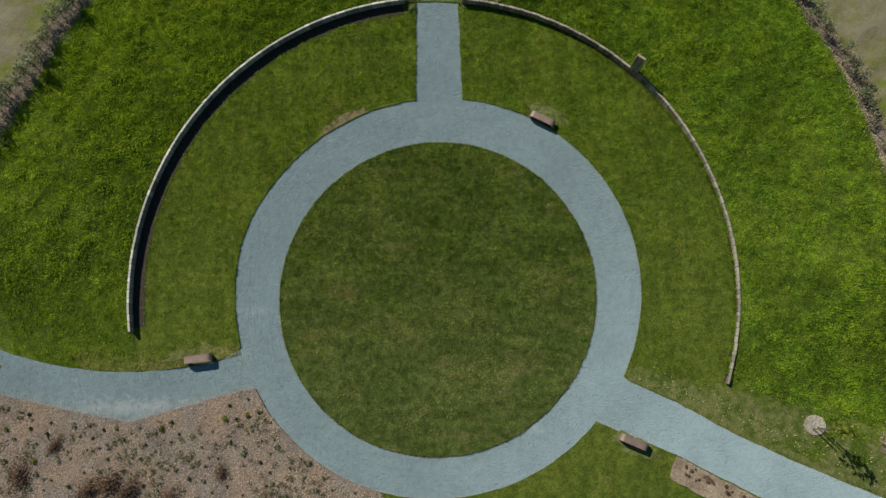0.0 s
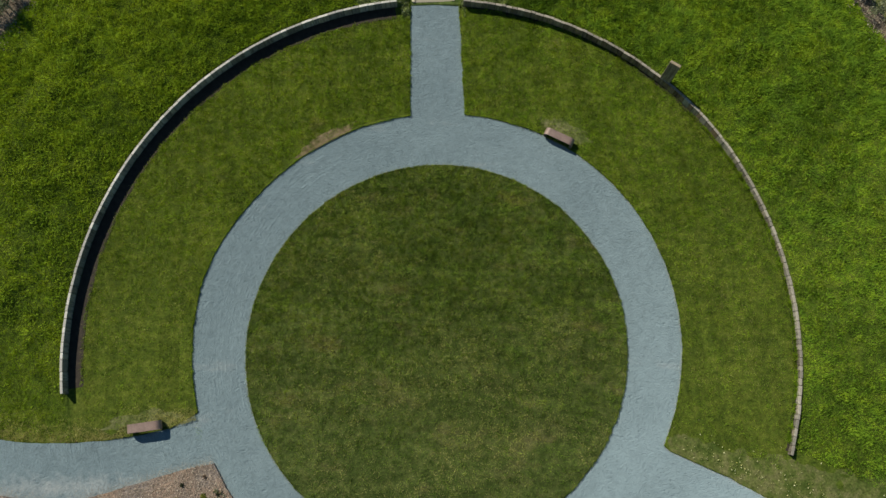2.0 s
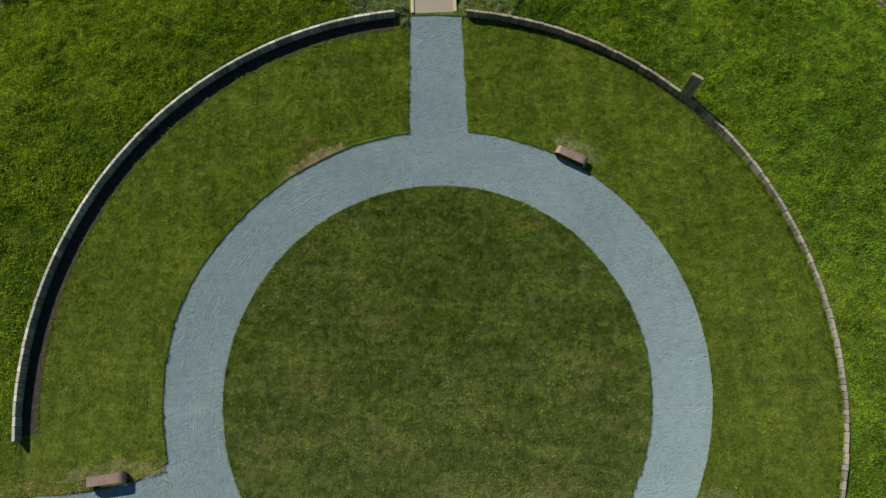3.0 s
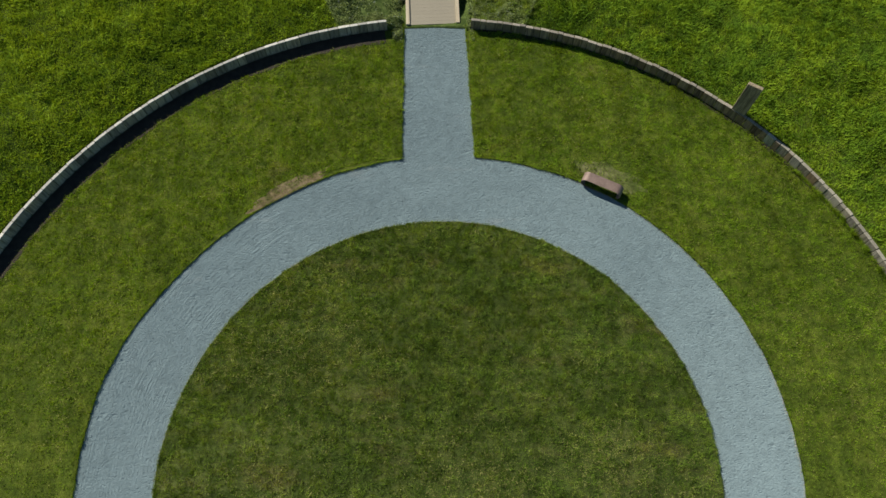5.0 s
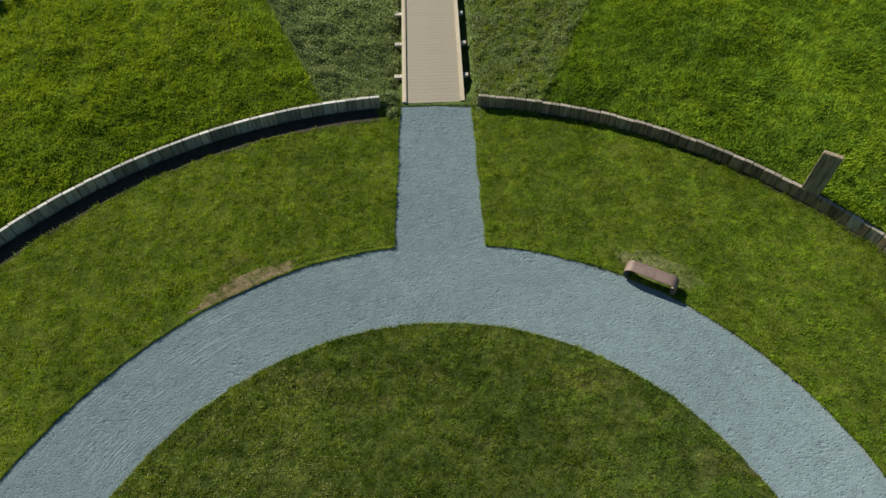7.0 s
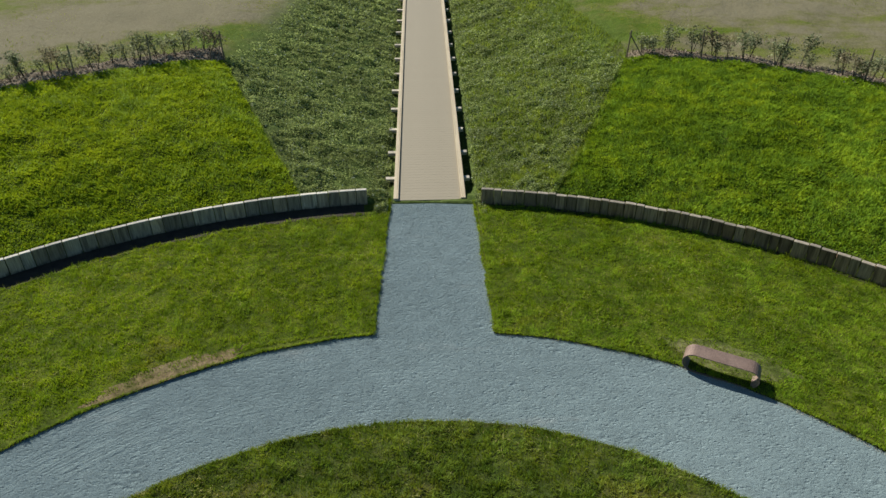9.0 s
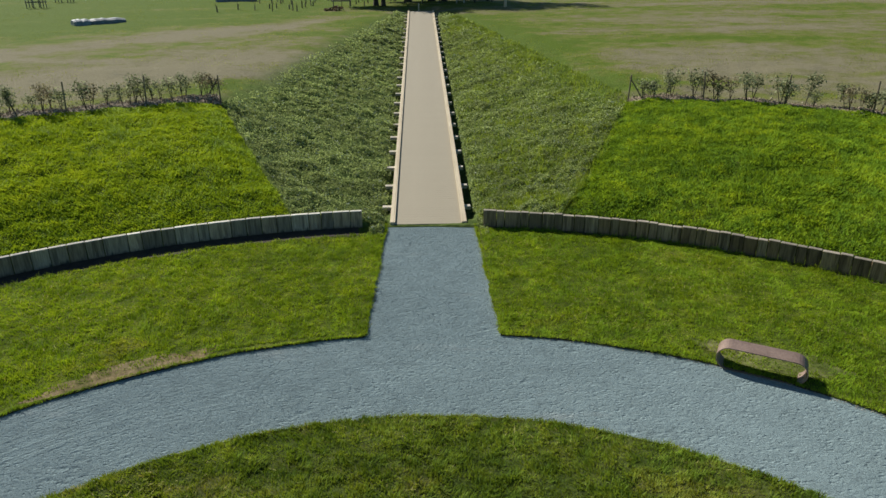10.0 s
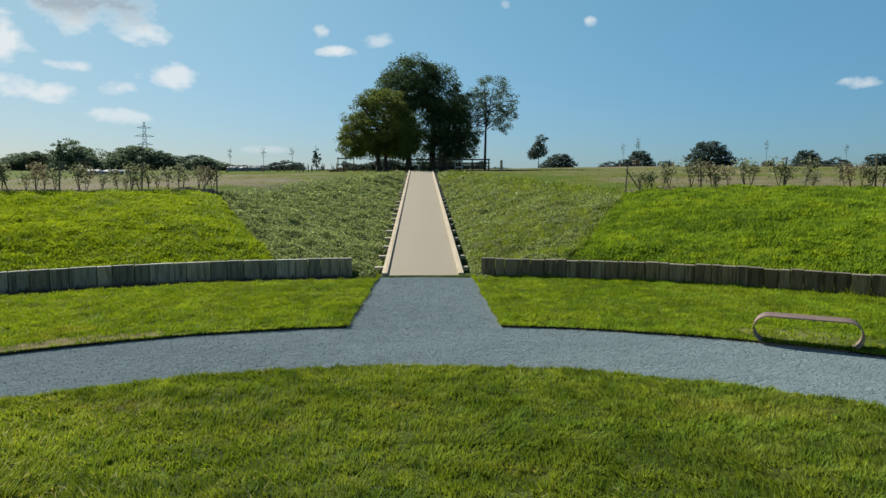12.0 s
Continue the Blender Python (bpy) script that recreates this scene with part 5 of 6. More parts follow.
def notice_frame():
    top = thing("notice_frame", ground_at(2.75, 63.8), 4)
    for s in (-1, 1):
        bm = bmesh.new()
        box(bm, (0.1, 0.08, 1.0), Matrix.Translation((s * 0.32, 0, 0.45)), 0.006)
        part("post", bm, M_white, top)
    for z in (0.3, 0.87):
        bm = bmesh.new()
        box(bm, (0.64, 0.07, 0.12), Matrix.Translation((0, -0.005, z)), 0.006)
        part("rail", bm, M_white, top)
    tagged(top, "small pale timber frame before the trees", "frame")


notice_frame()


def bollard():
    bm = bmesh.new()
    box(bm, (0.22, 0.22, 1.0), Matrix.Translation((0, 0, 0.35)), 0.02)
    for v in bm.verts:
        if v.co.z > 0.83:
            v.co.x *= 0.8
            v.co.y *= 0.8
    ob = obj("bollard", bm, M_kerb)
    ob.matrix_world = pose(*ground_at(6.1, 58.9))
    tagged(ob, "short pale timber bollard on the grass", "bollard")
    bm = bmesh.new()
    tube(bm, [(0, 0, -0.1), (0, 0, 0.72), (0, 0, 0.75)], [0.05, 0.05, 0.02], 7)
    ob = obj("marker_stake", bm, M_bearer)
    ob.matrix_world = pose(*ground_at(-0.72, 56.2))
    tagged(ob, "thin wooden stake at the head of the ramp", "stake")


bollard()


def rail_fence():
    """Dark post and rail fence under the trees."""
    top = thing("rail_fence", ground_at(1.0, 64.2))
    for i in range(6):
        x = -3.0 + i * 1.5
        bm = bmesh.new()
        box(bm, (0.12, 0.12, 1.3), Matrix.Translation((x, 0, 0.45)), 0.008)
        part("post", bm, M_dark_wood, top)
    for z in (0.35, 0.68, 1.0):
        bm = bmesh.new()
        box(bm, (7.7, 0.05, 0.12), Matrix.Translation((0.75, -0.09, z)), 0.006)
        part("rail", bm, M_dark_wood, top)
    tagged(top, "dark post and rail fence under the trees", "fence")


rail_fence()

M_tube = plain("dull_brown_tree_tube", (0.17, 0.13, 0.09), (0.30, 0.235, 0.165), 4, 30, 0.7)


def shelter():
    top = thing("tree_shelter", (0, 0, -50))
    bm = bmesh.new()
    tube(bm, [(0, 0, -0.02), (0, 0, 0.62)], [0.06, 0.055], 8, False)
    part("tube", bm, M_tube, top)
    bm = bmesh.new()
    box(bm, (0.035, 0.035, 0.95), Matrix.Translation((0.085, 0, 0.38)), 0.004)
    part("stake", bm, M_stake, top)
    return tagged(top, "brown tube shelter and stake of a newly planted tree", "tree shelter", "tree shelters")


first = shelter()
for i in range(56):
    x, y = rnd.uniform(-16.5, -2.6), rnd.uniform(56, 72)
    if x > -8.5 and y < 61:
        x -= 6
    m = pose(*ground_at(x, y), rnd.uniform(-5, 5), rnd.uniform(-5, 5), rnd.uniform(0, 360)) @ Matrix.Diagonal((0.85, 0.85, rnd.uniform(0.55, 0.95), 1))
    if i == 0:
        first.matrix_world = m
    else:
        copy_thing(first, m)

M_wrap = plain("pale_blue_plastic_sheet", (0.09, 0.12, 0.135), (0.16, 0.195, 0.21), 1.5, 12, 0.65, bump=0.5, depth=0.04)
M_wrap_end = plain("bright_plastic_sheet", (0.16, 0.20, 0.22), (0.25, 0.29, 0.31), 2.5, 12, 0.65, bump=0.5, depth=0.04)


def wrapped_stack(at, length, turn, high):
    """A low stack under crumpled plastic sheet."""
    top = thing("sheeted_stack", ground_at(*at), turn)
    for name, a, b, mat in (("sheet_end", -0.5, -0.18, M_wrap_end), ("sheet_body", -0.18, 0.5, M_wrap)):
        bm = bmesh.new()
        rings = []
        for i in range(9):
            t = a + (b - a) * i / 8
            w = 0.55 * (1 + 0.12 * math.sin(i * 1.7)) * (0.8 if i in (0, 8) else 1)
            h = high * (1 + 0.06 * math.sin(i * 2.3 + 1)) * (0.8 if i in (0, 8) else 1)
            rings.append([bm.verts.new((t * length, w * math.cos(k * math.pi / 6), -0.05 + h * math.sin(k * math.pi / 6) ** 0.5)) for k in range(7)])
        for u, v in zip(rings, rings[1:]):
            for k in range(6):
                bm.faces.new((u[k], u[k + 1], v[k + 1], v[k]))
        bm.faces.new(rings[0][::-1])
        bm.faces.new(rings[-1])
        bmesh.ops.recalc_face_normals(bm, faces=bm.faces)
        part(name, bm, mat, top)
    tagged(top, "low stack under pale blue-grey plastic sheet in the field", "stack")


wrapped_stack((-21.6, 49.3), 3.2, 40, 0.4)
wrapped_stack((-17.7, 68.8), 3.6, 8, 0.5)


def low_pile():
    top = thing("low_pile", ground_at(40.4, 73.5), -12)
    for i in range(5):
        bm = bmesh.new()
        box(bm, (1.3, 0.9, 0.22), pose(-2.6 + 1.3 * i, 0.1 * math.sin(i * 2), 0.1, 0, 3 * math.sin(i * 3), 4 * math.cos(i * 2)), 0.05)
        part("bundle", bm, M_guard, top)
    tagged(top, "long low brown pile lying on the field", "pile")


low_pile()


def brush_pile():
    pts = crown_points([(0, 0, 0.1, 0.8, 0.4, 0.22)], 260, 8, 0.12)
    ob = new("brush_pile", triangles("brush_pile", leaf_cloud(pts, 0.16), M_dead))
    ob.matrix_world = pose(*ground_at(-7.2, 57.2))
    tagged(ob, "small heap of brown brushwood", "brush")


brush_pile()

M_steel = plain("galvanised_steel", (0.34, 0.38, 0.42), (0.46, 0.5, 0.54), 2, 20, 0.6, metal=0.2)


def pylon():
    """A lattice pylon with three pairs of arms, far behind the trees."""
    top = thing("pylon", (-191.0, 460.0, 4.0), 20)
    levels = [(0, 3.6), (8, 2.7), (16, 1.9), (23, 1.3), (28, 1.0), (33, 0.8), (38, 0.45)]
    bm = bmesh.new()
    for sx, sy in ((-1, -1), (-1, 1), (1, 1), (1, -1)):
        tube(bm, [(sx * w, sy * w, z) for z, w in levels], [0.15] * len(levels), 4)
    for (z0, w0), (z1, w1) in zip(levels, levels[1:]):
        for turn in range(4):
            q = Matrix.Rotation(turn * math.pi / 2, 3, "Z")
            tube(bm, [q @ Vector((-w0, w0, z0)), q @ Vector((w1, w1, z1))], [0.08, 0.08], 4)
            tube(bm, [q @ Vector((w0, w0, z0)), q @ Vector((-w1, w1, z1))], [0.08, 0.08], 4)
    part("lattice", bm, M_steel, top)
    for z, w in ((23, 5.0), (28.5, 6.2), (34, 4.4)):
        for s in (-1, 1):
            bm = bmesh.new()
            tube(bm, [(0, 0, z), (s * w, 0, z)], [0.2, 0.12], 4)
            tube(bm, [(0, 0, z + 1.4), (s * w, 0, z)], [0.14, 0.12], 4)
            part("arm", bm, M_steel, top)
    tagged(top, "grey lattice electricity pylon beyond the far trees", "pylon")


pylon()

# ---- grass and leafy cover ----
B_round = blades("olive_blades", *ROUND_TURF, dryness=0.06, streak=0.35, rolls=6)
B_side = blades("green_blades", *SIDE_TURF, dryness=0.01, streak=0.12, grit=0.4, rolls=88)
B_bank = blades("bank_blades", *BANK_TURF, dryness=-0.04, grit=0.22, through_light=0.36)
B_lush = blades("lush_bank_blades", *LUSH_TURF, dryness=-0.06, grit=0.22, through_light=0.38)
B_field = blades("meadow_blades", (0.05, 0.07, 0.013), (0.075, 0.088, 0.024), (0.10, 0.10, 0.04))


def grass(name, x, y, z, tall, wide, mat, label, tufted=0.0, flop=0.36, comb=0.5, fine=1.0):
    """Blades that stand in tufts of uneven height; those of a tuft lean together."""
    n = len(x)
    base = np.stack([x, y, z], 1)
    a = rng.uniform(0, math.tau, n)
    height = np.clip(0.95 + (0.28 + tufted) * drift(x, y, 1.9, 2, 21) + (0.55 + tufted) * fine * drift(x, y, 8.0, 2, 31), 0.55, 2.2)
    side = np.stack([np.cos(a), np.sin(a), np.zeros(n)], 1) * (wide * rng.uniform(0.6, 1.3, n) * np.sqrt(height))[:, None] * 0.5
    lean = rng.normal(size=(n, 3)) * flop
    for axis, seed in ((0, 41), (1, 51)):
        lean[:, axis] += comb * (0.8 * drift(x, y, 1.3, 2, seed) + 1.1 * fine * drift(x, y, 7.0, 1, seed + 4))
    lean[:, 2] = 1.0
    tip = base + lean * (tall * rng.uniform(0.5, 1.25, n) * height)[:, None]
    tagged(new(name, triangles(name, np.stack([base - side, base + side, tip], 1), mat)), label, "grass", kind="stuff")


def spread_in(n, cx, cy, r0, r1, a0=0.0, a1=360.0):
    r = np.sqrt(rng.uniform(r0 * r0, r1 * r1, n))
    a = np.radians(rng.uniform(a0, a1, n))
    return cx + r * np.cos(a), cy + r * np.sin(a)


gx, gy = spread_in(730000, ROUND[0], ROUND[1], 0, ROUND[2] - 0.01)
keep = rng.uniform(0, 1, len(gx)) < 0.15 + 0.85 * smooth(-3.0, 7.5, gy)
keep &= np.hypot(gx - ROUND[0], gy - ROUND[1]) < round_r(np.degrees(np.arctan2(gy - ROUND[1], gx - ROUND[0]))) - 0.01
grass("lawn_grass", gx[keep], gy[keep], np.full(keep.sum(), 0.036), 0.056, 0.016, B_round, "short olive mown grass of the round lawn", -0.1, comb=0.45)
gx, gy = spread_in(730000, WX, WY, 9.3, WR - 0.03, -24, 205)
deg = np.degrees(np.arctan2(gy - RING[1], gx - RING[0]))
edge = ring_r(deg)
west_line = np.where(gx < 0, gy > np.where(gx < -9.6, west_n(gx), -9) + 0.02, True)
east_line = np.where(gx > 8.4, gy > -1.1 - 0.505 * (gx - 8.4) + 0.05, True)
spoke = (gy > 10) & (gx > -1.12) & (gx < 1.27)
keep = (np.hypot(gx - RING[0], gy - RING[1]) > edge + 0.015) & west_line & east_line & ~spoke & ((gx > 8) | (gx < -8) | (gy > 5))
keep &= rng.uniform(0, 1, len(gx)) < 0.2 + 0.8 * smooth(0.0, 13.0, gy)
turned = np.radians(32)
worn = np.hypot(((gx + 4.78) * np.cos(turned) + (gy - 11.8) * np.sin(turned)) / 1.3, ((gy - 11.8) * np.cos(turned) - (gx + 4.78) * np.sin(turned)) / 0.38)
keep &= rng.uniform(0, 1, len(gx)) < 0.4 + 0.6 * smooth(0.4, 1.2, worn)
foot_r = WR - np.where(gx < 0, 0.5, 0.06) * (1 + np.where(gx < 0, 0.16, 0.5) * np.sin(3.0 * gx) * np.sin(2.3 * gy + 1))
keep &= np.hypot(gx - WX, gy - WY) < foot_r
keep &= (rng.uniform(0, 1, len(gx)) < 0.4 + 0.6 * smooth(0.5, 1.5, np.hypot(gx - 5.45, gy - 11.75)))
keep &= (rng.uniform(0, 1, len(gx)) < 0.45 + 0.55 * np.maximum(smooth(0.25, 1.0, gy - west_n(gx)), smooth(-8.5, -7.5, gx)))
grass("lawn_grass", gx[keep], gy[keep], np.full(keep.sum(), 0.036), 0.052, 0.017, B_side, "short green mown grass before the timber wall", -0.1, comb=0.45)
gx, gy = spread_in(1150000, WX, WY, WR + 0.2, 22.5, -36, 198)
inside = (np.hypot(gx - HX, gy - HY) < hedge_r(gx, gy) - 0.05) & ~((np.abs(gx - axis_x(gy)) < cover_reach(gy) + 0.05) & (gy > 16.5))
inside &= ~((gx < -10) & (gy < west_n(gx) + 0.04)) & ~((gx > 10) & (gy < 1.0 - 0.49 * (gx - 8.75)))
mown = smooth(0.8, 5.5, gy) + smooth(-10.0, -9.0, gx)
inside &= rng.uniform(0, 1, len(gx)) < 0.1 + 0.9 * np.minimum(mown, 1.0)
keep = inside & (rng.uniform(0, 1, len(gx)) < 0.5 + 0.5 * smooth(6.0, 17.0, gy))
gx, gy = gx[keep], gy[keep]
lush = smooth(-4.0, 5.0, gx + 1.5 * drift(gx, gy, 0.5, 2, 25)) > rng.uniform(0, 1, len(gx))
for some, tall, mat, flop, label in ((~lush, 0.068, B_bank, 0.56, "long yellow-green grass of the bank"), (lush, 0.084, B_lush, 0.48, "long lush green grass of the bank")):
    x, y = gx[some], gy[some]
    grass("bank_grass", x, y, land_z(x, y) - 0.005, tall, 0.04, mat, label, 0.05, flop=flop, comb=0.6, fine=0.45)
gx, gy = rng.uniform(-23.0, -13.0, 90000), rng.uniform(-1.0, 6.0, 90000)
keep = (gy > west_n(gx) + 0.04) & (np.hypot(gx - WX, gy - WY) > WR + 0.02) & (rng.uniform(0, 1, len(gx)) < 1 - smooth(0.8, 5.5, gy)) & (np.hypot(gx - HX, gy - HY) < HR - 0.1) & ((np.hypot(gx - WX, gy - WY) > WR + 0.15))
gx, gy = gx[keep], gy[keep]
grass("lawn_grass", gx, gy, land_z(gx, gy) - 0.004, 0.056, 0.022, B_side, "short green mown grass past the timber wall's end", -0.1, comb=0.45)
B_cover = blades("cover_blades", (0.046, 0.068, 0.018), (0.070, 0.096, 0.027), (0.10, 0.126, 0.04), grit=0.3)
gy = 17.8 + rng.uniform(0, 1, 60000) ** 1.3 * 34
gx = axis_x(gy) + 1.3 + rng.uniform(0, 1, 60000) ** 0.9 * (cover_reach(gy) - 1.15)
keep = np.hypot(gx - WX, gy - WY) > WR + 0.2
gx, gy = gx[keep], gy[keep]
grass("cover_grass", gx, gy, land_z(gx, gy) - 0.005, 0.13, 0.024, B_cover, "grass growing through the leafy cover", 0.3)
gx, gy = rng.uniform(-45, 45, 120000), 24 + rng.uniform(0, 1, 120000) ** 1.6 * 45
keep = (np.hypot(gx - HX, gy - HY) > hedge_r(gx, gy) + 1.2) & ~((np.abs(gx - axis_x(gy)) < cover_reach(gy)) & (gy < 56)) & (drift(gx, gy, 0.5, 3, 71) > 0.15)
gx, gy = gx[keep], gy[keep]
grass("meadow_grass", gx, gy, land_z(gx, gy) - 0.005, 0.045, 0.03, B_field, "thin dry meadow grass beyond the hedge")


def fringe(name, lines, per_metre, tall, mat, label, z=0.034, wander=0.02):
    """Longer blades along the lawn edges."""
    xs, ys = [], []
    for line in lines:
        for (ax, ay), (bx, by) in zip(line, line[1:]):
            k = rng.uniform(0, 1, max(1, int(math.dist((ax, ay), (bx, by)) * per_metre)))
            xs.append(ax + (bx - ax) * k)
            ys.append(ay + (by - ay) * k)
    x, y = np.concatenate(xs), np.concatenate(ys)
    x, y = x + rng.normal(size=len(x)) * wander, y + rng.normal(size=len(x)) * wander
    grass(name, x, y, np.full(len(x), z), tall, 0.012, mat, label)


fringe("edge_grass", [ARC_E, ARC_W, SPOKE_E, SPOKE_W], 420, 0.05, B_side, "ragged grass hanging over the path's edge")
B_dry = blades("dry_edge_blades", (0.06, 0.056, 0.03), (0.085, 0.076, 0.04), (0.11, 0.098, 0.05))
fringe("dry_edge_grass", [INNER, SPOKE_W, SPOKE_E], 130, 0.03, B_dry, "dry beige grass along the lawn's trimmed edge", wander=0.035)
fringe("edge_grass", [INNER], 420, 0.045, B_round, "ragged grass round the lawn's edge")
fringe("wall_foot_grass", [arc(lambda d: wall_edge(d, WR - 0.09), -19, 82.0), arc(lambda d: wall_edge(d, WR - 0.52), 95.5, 188)], 170, 0.07, B_side, "longer grass along the foot of the timber wall", wander=0.035)

fringe("wall_foot_weeds", [arc(lambda d: wall_edge(d, WR - 0.05), -19, 36.0)], 520, 0.17, B_side, "tall weedy grass against the foot of the timber wall", wander=0.03)
fringe("wall_foot_weeds", [arc(lambda d: wall_edge(d, WR - 0.03), 36.0, 81.0)], 120, 0.12, B_side, "weedy grass against the foot of the timber wall", wander=0.03)
B_straw = blades("straw_blades", (0.10, 0.092, 0.055), (0.135, 0.12, 0.075), (0.17, 0.15, 0.097), grit=0.2)
gx, gy = spread_in(90000, ROUND[0], ROUND[1], 0, ROUND[2] - 0.2)
thin = 0.55 * drift(gx * 0.6, gy, 0.7, 3, 81) + 0.75 * np.exp(-((gx - 2.0) ** 2 / 9.0 + (gy - 2.2) ** 2 / 5.0)) + 0.5 * np.exp(-((gx + 4.5) ** 2 + (gy - 7.0) ** 2) / 5.0)
keep = rng.uniform(0.0, 1.1, len(gx)) < thin + 0.14 - 0.25 * smooth(6.5, 9.5, gy)
gx, gy = gx[keep], gy[keep]
grass("straw_clippings", gx, gy, np.full(len(gx), 0.056), 0.030, 0.017, B_straw, "dry straw clippings lying on the round lawn", flop=1.1)
gx, gy = spread_in(26000, WX, WY, 10.0, WR - 0.4, -14, 188)
keep = (np.hypot(gx - RING[0], gy - RING[1]) > 10.0) & ~((gy > 10) & (np.abs(gx - 0.1) < 1.3))
keep &= (np.sin(1.3 * gx + np.sin(gy)) * np.sin(1.1 * gy + 0.7 * gx) + rng.uniform(-0.6, 0.6, len(gx))) > -0.2
gx, gy = gx[keep], gy[keep]
grass("straw_clippings", gx, gy, np.full(len(gx), 0.054), 0.03, 0.014, B_straw, "dry straw clippings lying on the mown lawn", flop=1.1)
gx = rng.uniform(-17.5, -9.4, 14000)
gy = west_n(gx) + np.abs(rng.normal(size=14000)) * 0.42 + 0.04
keep = (np.hypot(gx - RING[0], gy - RING[1]) > 9.95) & (drift(gx, gy, 0.8, 2, 91) > -0.15)
gx, gy = gx[keep], gy[keep]
grass("straw_clippings", gx, gy, np.full(len(gx), 0.055) + np.where(np.hypot(gx - WX, gy - WY) > WR, land_z(gx, gy) - 0.045, 0), 0.035, 0.016, B_straw, "dry straw-coloured grass along the west arm of the path", flop=0.9)


def ground_cover():
    n = 640000
    y = 17.6 + rng.uniform(0, 1, n) ** 1.35 * 38
    x = axis_x(y) + rng.uniform(-1, 1, n) * (cover_reach(y) - 0.02)
    mound = 0.6 * drift(x, y, 2.2, 2, 61) + 0.7 * drift(x * 0.7, y, 5.5, 1, 65)
    keep = (np.abs(x - axis_x(y)) > np.where(x > 0, 1.24 + 0.05 * np.sin(5.0 * y), 1.1)) & (rng.uniform(-1.0, 0.9, n) < mound) & ((np.hypot(x - WX, y - WY) > WR + 0.12) | (np.abs(x) < 1.45))
    keep &= (y < 25.3) | (rng.uniform(0, 1, n) < smooth(-0.1, np.where(x > 0, 3.2, 2.0), cover_reach(y) - np.abs(x - axis_x(y))))
    x, y, mound = x[keep], y[keep], mound[keep]
    z = land_z(x, y) + rng.uniform(0, 0.08, len(x)) + 0.16 * np.maximum(mound, 0) * rng.uniform(0.55, 1.0, len(x))
    pts = np.stack([x, y, z], 1)
    pale = rng.uniform(0, 1, len(x)) < 0.07
    far_size = 0.036 + 0.0018 * np.maximum(y - 18, 0)
    for some, mat, label in ((~pale, M_cover, "low leafy green ground cover beside the ramp"), (pale, M_cover_pale, "pale leaves among the ground cover")):
        tagged(new("ground_cover", triangles("ground_cover", leaf_cloud(pts[some], far_size[some], 0.45), mat)), label, "ground cover", kind="stuff")


ground_cover()


# ---- loose stones and chips ----


def pebbles(name, x, y, z, size, mats, label, flat=0.5):
    """Loose stones, each a small uneven pyramid."""
    n = len(x)
    c = np.stack([x, y, z], 1)
    s = (size * rng.uniform(0.5, 1.5, n))[:, None]
    a = rng.uniform(0, math.tau, n)
    ring = []
    for k in range(3):
        w = a + k * math.tau / 3
        ring.append(c + np.stack([np.cos(w), np.sin(w), np.full(n, -0.2)], 1) * s)
    peak = c + np.stack([rng.normal(size=n) * 0.3, rng.normal(size=n) * 0.3, np.full(n, flat * 1.6)], 1) * s
    tris = np.concatenate([np.stack([ring[k], ring[(k + 1) % 3], peak], 1) for k in range(3)])
    tagged(new(name, triangles(name, tris, mats)), label, "gravel", kind="stuff")


def stone_material(name, dark, light):
    m, nt, b = fresh(name)
    own = nt.nodes.new("ShaderNodeNewGeometry").outputs["Random Per Island"]
    c = ramp(nt, own, [(0.0, dark), (1.0, light)])
    c = blend(nt, 0.5, c, ramp(nt, speckle(nt, spot(nt), 40.0, 3), [(0.3, 0.7), (0.7, 1.3)]), "MULTIPLY")
    nt.links.new(c, b.inputs["Base Color"])
    b.inputs["Roughness"].default_value = 0.95
    b.inputs["Specular IOR Level"].default_value = 0.06
    return m


M_stone = stone_material("grey_gravel_stones", (0.14, 0.182, 0.188), (0.235, 0.3, 0.306))
M_chip = stone_material("wood_chips", (0.12, 0.09, 0.06), (0.54, 0.45, 0.33))
gx, gy = spread_in(32000, RING[0], RING[1], 7.5, 10.0, 15, 165)
deg = np.degrees(np.arctan2(gy - RING[1], gx - RING[0]))
keep = (np.hypot(gx - ROUND[0], gy - ROUND[1]) > round_r(np.degrees(np.arctan2(gy - ROUND[1], gx - ROUND[0]))) + 0.02) & (np.hypot(gx - RING[0], gy - RING[1]) < ring_r(deg) - 0.02)
sx, sy = rng.uniform(-1.05, 1.15, 8000), rng.uniform(12.72, 18.4, 8000)
gx, gy = np.concatenate([gx[keep], sx]), np.concatenate([gy[keep], sy])
pebbles("gravel_stones", gx, gy, np.full(len(gx), 0.0), 0.011, M_stone, "loose blue-grey gravel stones on the path", 0.3)
gx, gy = rng.uniform(-23, -2.4, 48000), rng.uniform(-8.5, -1.3, 48000)
keep = (np.hypot(gx - RING[0], gy - RING[1]) > ring_r(np.degrees(np.arctan2(gy - RING[1], gx - RING[0]))) + 0.03) & (gy < west_s(gx) - 0.03) & (gx < -2.75 + 0.2 * (-6.4 - gy))
gx, gy = gx[keep], gy[keep]
pebbles("wood_chips", gx, gy, np.full(len(gx), 0.086), 0.036, M_chip, "loose wood chips on the planting bed", 0.35)


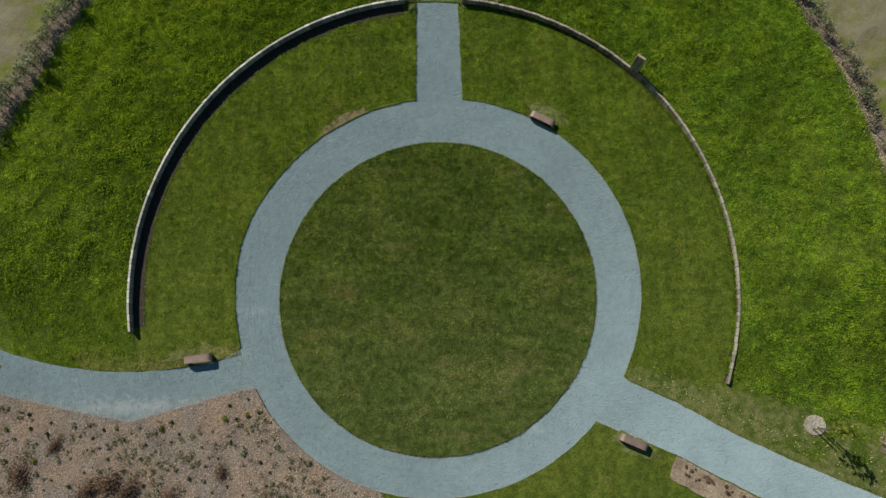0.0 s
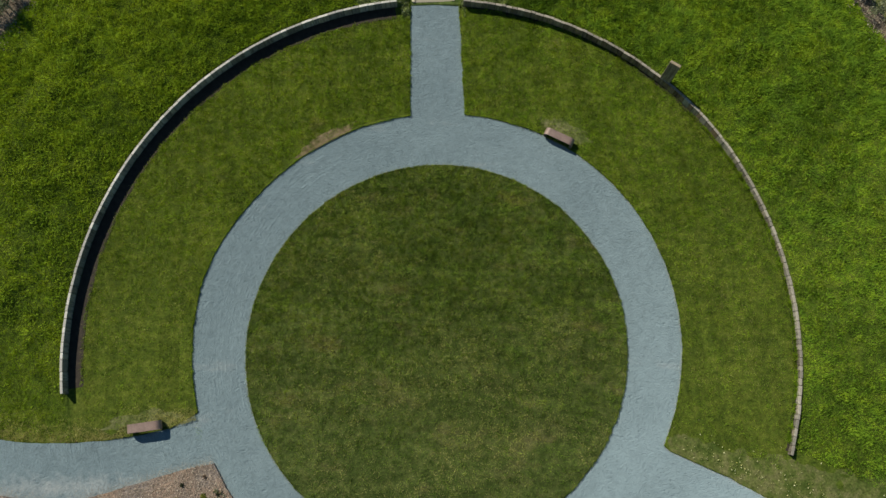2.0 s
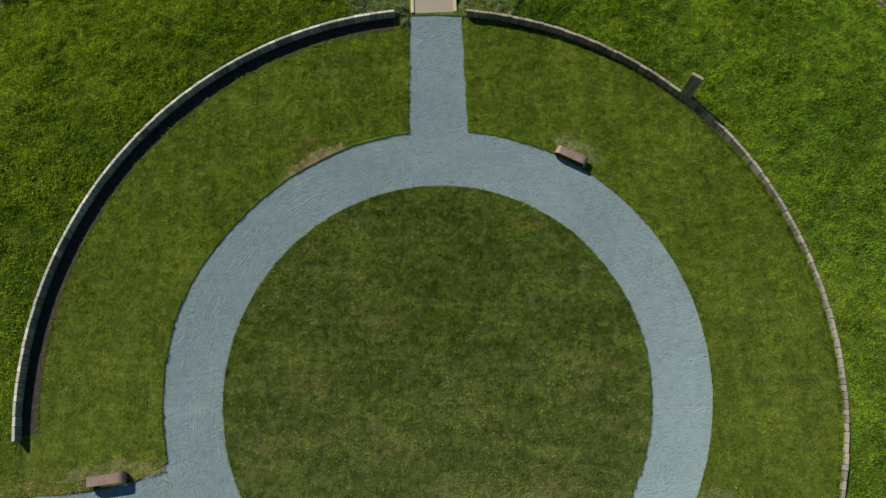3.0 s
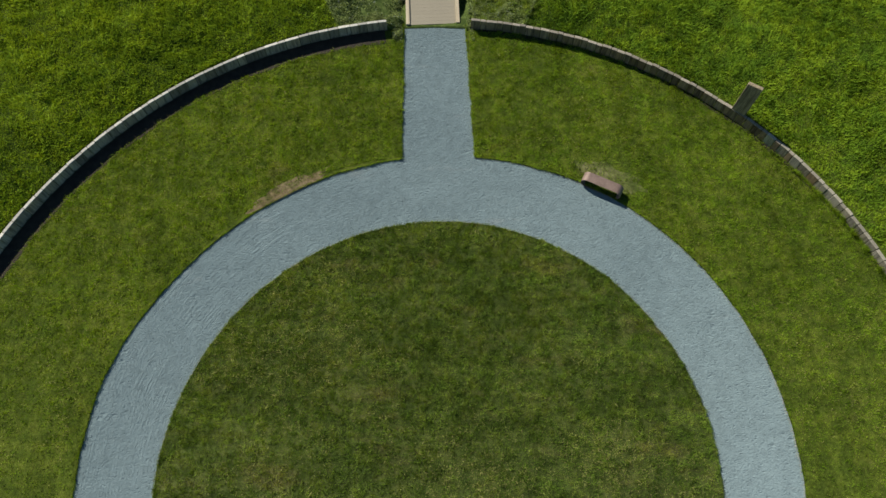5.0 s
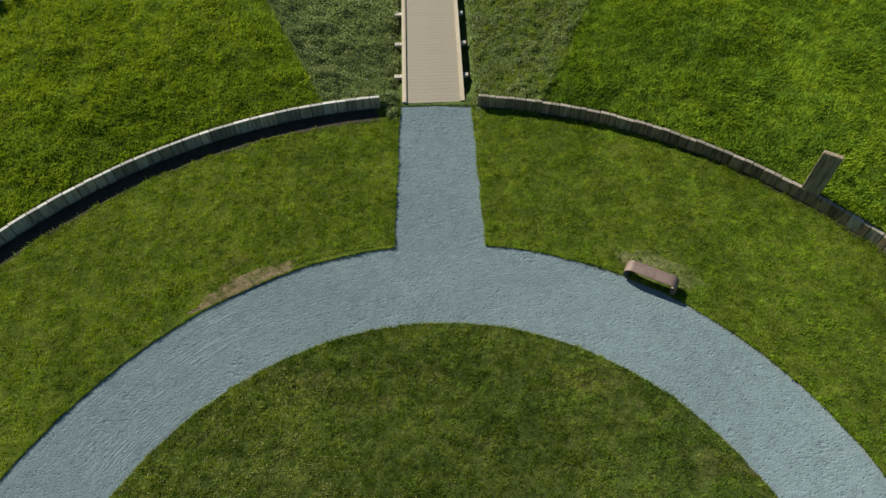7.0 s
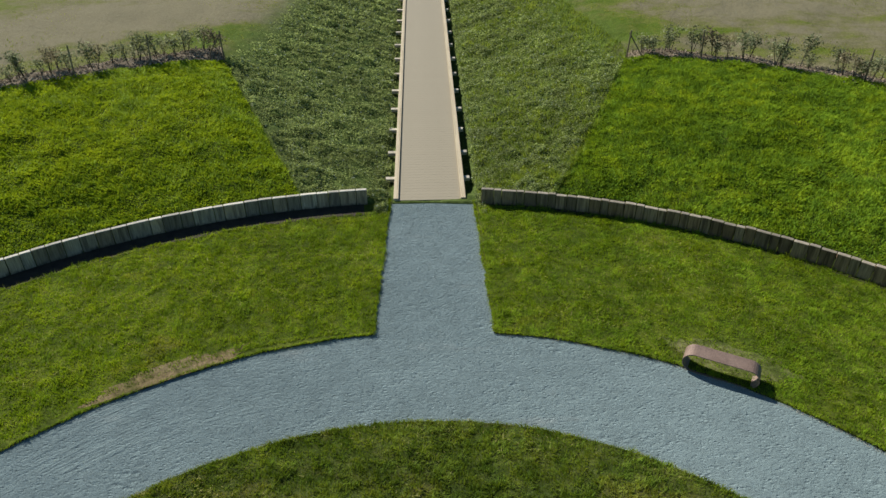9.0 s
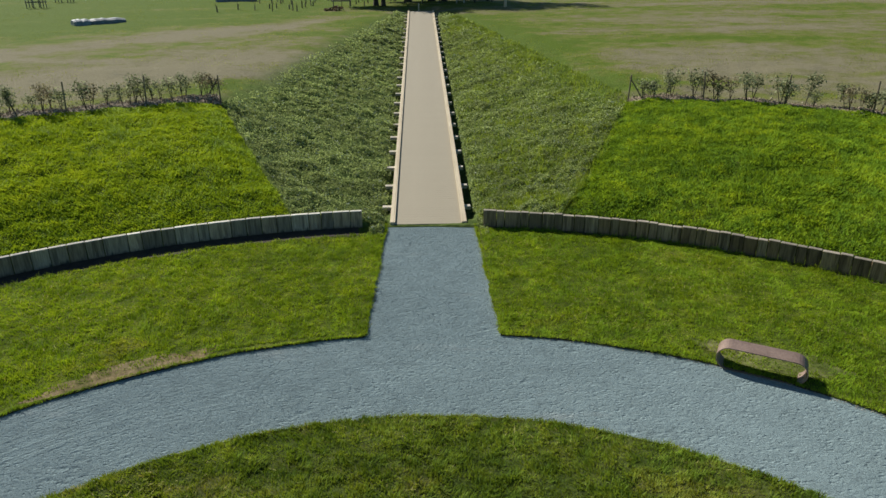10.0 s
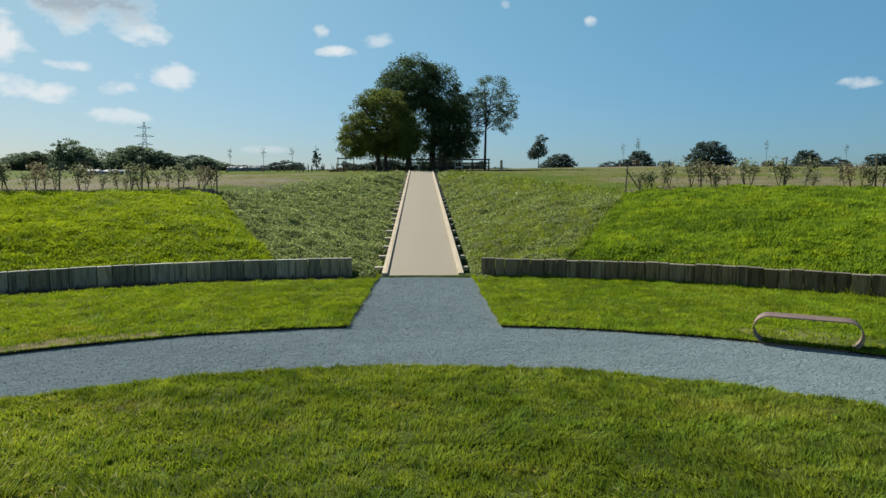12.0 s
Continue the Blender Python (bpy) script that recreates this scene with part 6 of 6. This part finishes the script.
def bed_weeds():
    """Low weeds and dry stems in drifts over the planting bed."""
    n = 1500
    cx, cy = rng.uniform(-23, -2.6, n), rng.uniform(-9.5, -1.5, n)
    drift = np.sin(0.9 * cx + 1.5 * np.sin(0.8 * cy)) * np.sin(1.1 * cy + 1.2) + 0.4 * rng.normal(size=n)
    ok = (np.hypot(cx - RING[0], cy - RING[1]) > 10.1) & (cy < west_s(cx) - 0.3) & (cx < -2.95 + 0.2 * (-6.4 - cy)) & (drift > 0.0)
    cx, cy = cx[ok], cy[ok]
    pick = rng.integers(0, len(cx), 16000)
    pts = np.stack([cx[pick] + rng.normal(size=16000) * 0.07, cy[pick] + rng.normal(size=16000) * 0.07, 0.09 + rng.uniform(0, 0.09, 16000)], 1)
    for mat, a, b, label in ((M_tuft, 0, 9000, "scattered grey-green weeds over the mulch bed"), (M_dead, 9000, 13500, "dry brown stems scattered over the mulch bed"), (M_fresh, 13500, 16000, "small yellow-green weeds over the mulch bed")):
        tagged(new("bed_weeds", triangles("bed_weeds", leaf_cloud(pts[a:b], 0.055, 0.3), mat)), label, "weeds", kind="stuff")


bed_weeds()


def verge_flowers():
    """Small yellow and white flowers in the thin verge."""
    k = rng.uniform(0, 1, 700)
    x = 9.0 + 12.0 * k
    y = -1.2 - 0.40 * (x - 9.0) + rng.normal(size=700) * 0.5
    ok = (y > -1.0 - 0.49 * (x - 8.4)) & (np.hypot(x - WX, y - WY) < 24)
    x, y = x[ok], y[ok]
    z = np.where(np.hypot(x - WX, y - WY) > WR, land_z(x, y), 0.05) + 0.05
    tagged(new("verge_flowers", triangles("verge_flowers", leaf_cloud(np.stack([x, y, z], 1), 0.042, 0.8), M_bloom)), "scattered small yellow flowers in thin grass", "flowers", kind="stuff")


M_bloom = leaf_material("yellow_petals", (0.45, 0.42, 0.10), (0.75, 0.72, 0.4), 0.2)
verge_flowers()


def hedge_litter(name, a, b, inner, outer, count):
    """Pale bark chips and fallen leaves on the strip under the hedge."""
    deg, r = rng.uniform(min(a, b), max(a, b), count), rng.normal((inner + outer) / 2, (outer - inner) / 3.2, count)
    r = r + hedge_out(deg)
    x, y = HX + r * np.cos(np.radians(deg)), HY + r * np.sin(np.radians(deg))
    pebbles(name, x, y, land_z(x, y) + 0.03, 0.034, M_chip, "pale bark chips under the young hedge", 0.4)


hedge_litter("bark_chips", 109.8, 185, HR - 0.15, HR + 0.95, 11000)
hedge_litter("bark_chips", 71.6, -26, HR - 0.7, HR + 0.1, 10000)


def edge_grit(name, lines, per_metre, wander, size, label):
    """Pale grit and fines that have gathered along the path's edges."""
    xs, ys = [], []
    for line, shift in lines:
        for (ax, ay), (bx, by) in zip(line, line[1:]):
            k = rng.uniform(0, 1, max(1, int(math.dist((ax, ay), (bx, by)) * per_metre)))
            off = np.abs(rng.normal(size=len(k))) * wander + shift
            d = math.dist((ax, ay), (bx, by)) or 1.0
            xs.append(ax + (bx - ax) * k + (by - ay) / d * off)
            ys.append(ay + (by - ay) * k - (bx - ax) / d * off)
    x, y = np.concatenate(xs), np.concatenate(ys)
    z = np.array([path_z(u, v) for u, v in zip(x, y)]) + 0.002
    pebbles(name, x, y, z, size, M_grit, label, 0.35)


M_grit = stone_material("pale_path_grit", (0.24, 0.24, 0.21), (0.46, 0.44, 0.36))
edge_grit("path_grit", [(WEST_S[::-1], 0.0)], 260, 0.16, 0.017, "pale grit along the planting bed's edge")
edge_grit("path_grit", [(ARC_E[::-1], 0.0), (ARC_S[::-1], 0.0), (EAST_S[::-1], 0.0), (EAST_N[::-1], 0.0), (INNER, 0.0)], 90, 0.035, 0.014, "pale grit along the trimmed lawn edges")
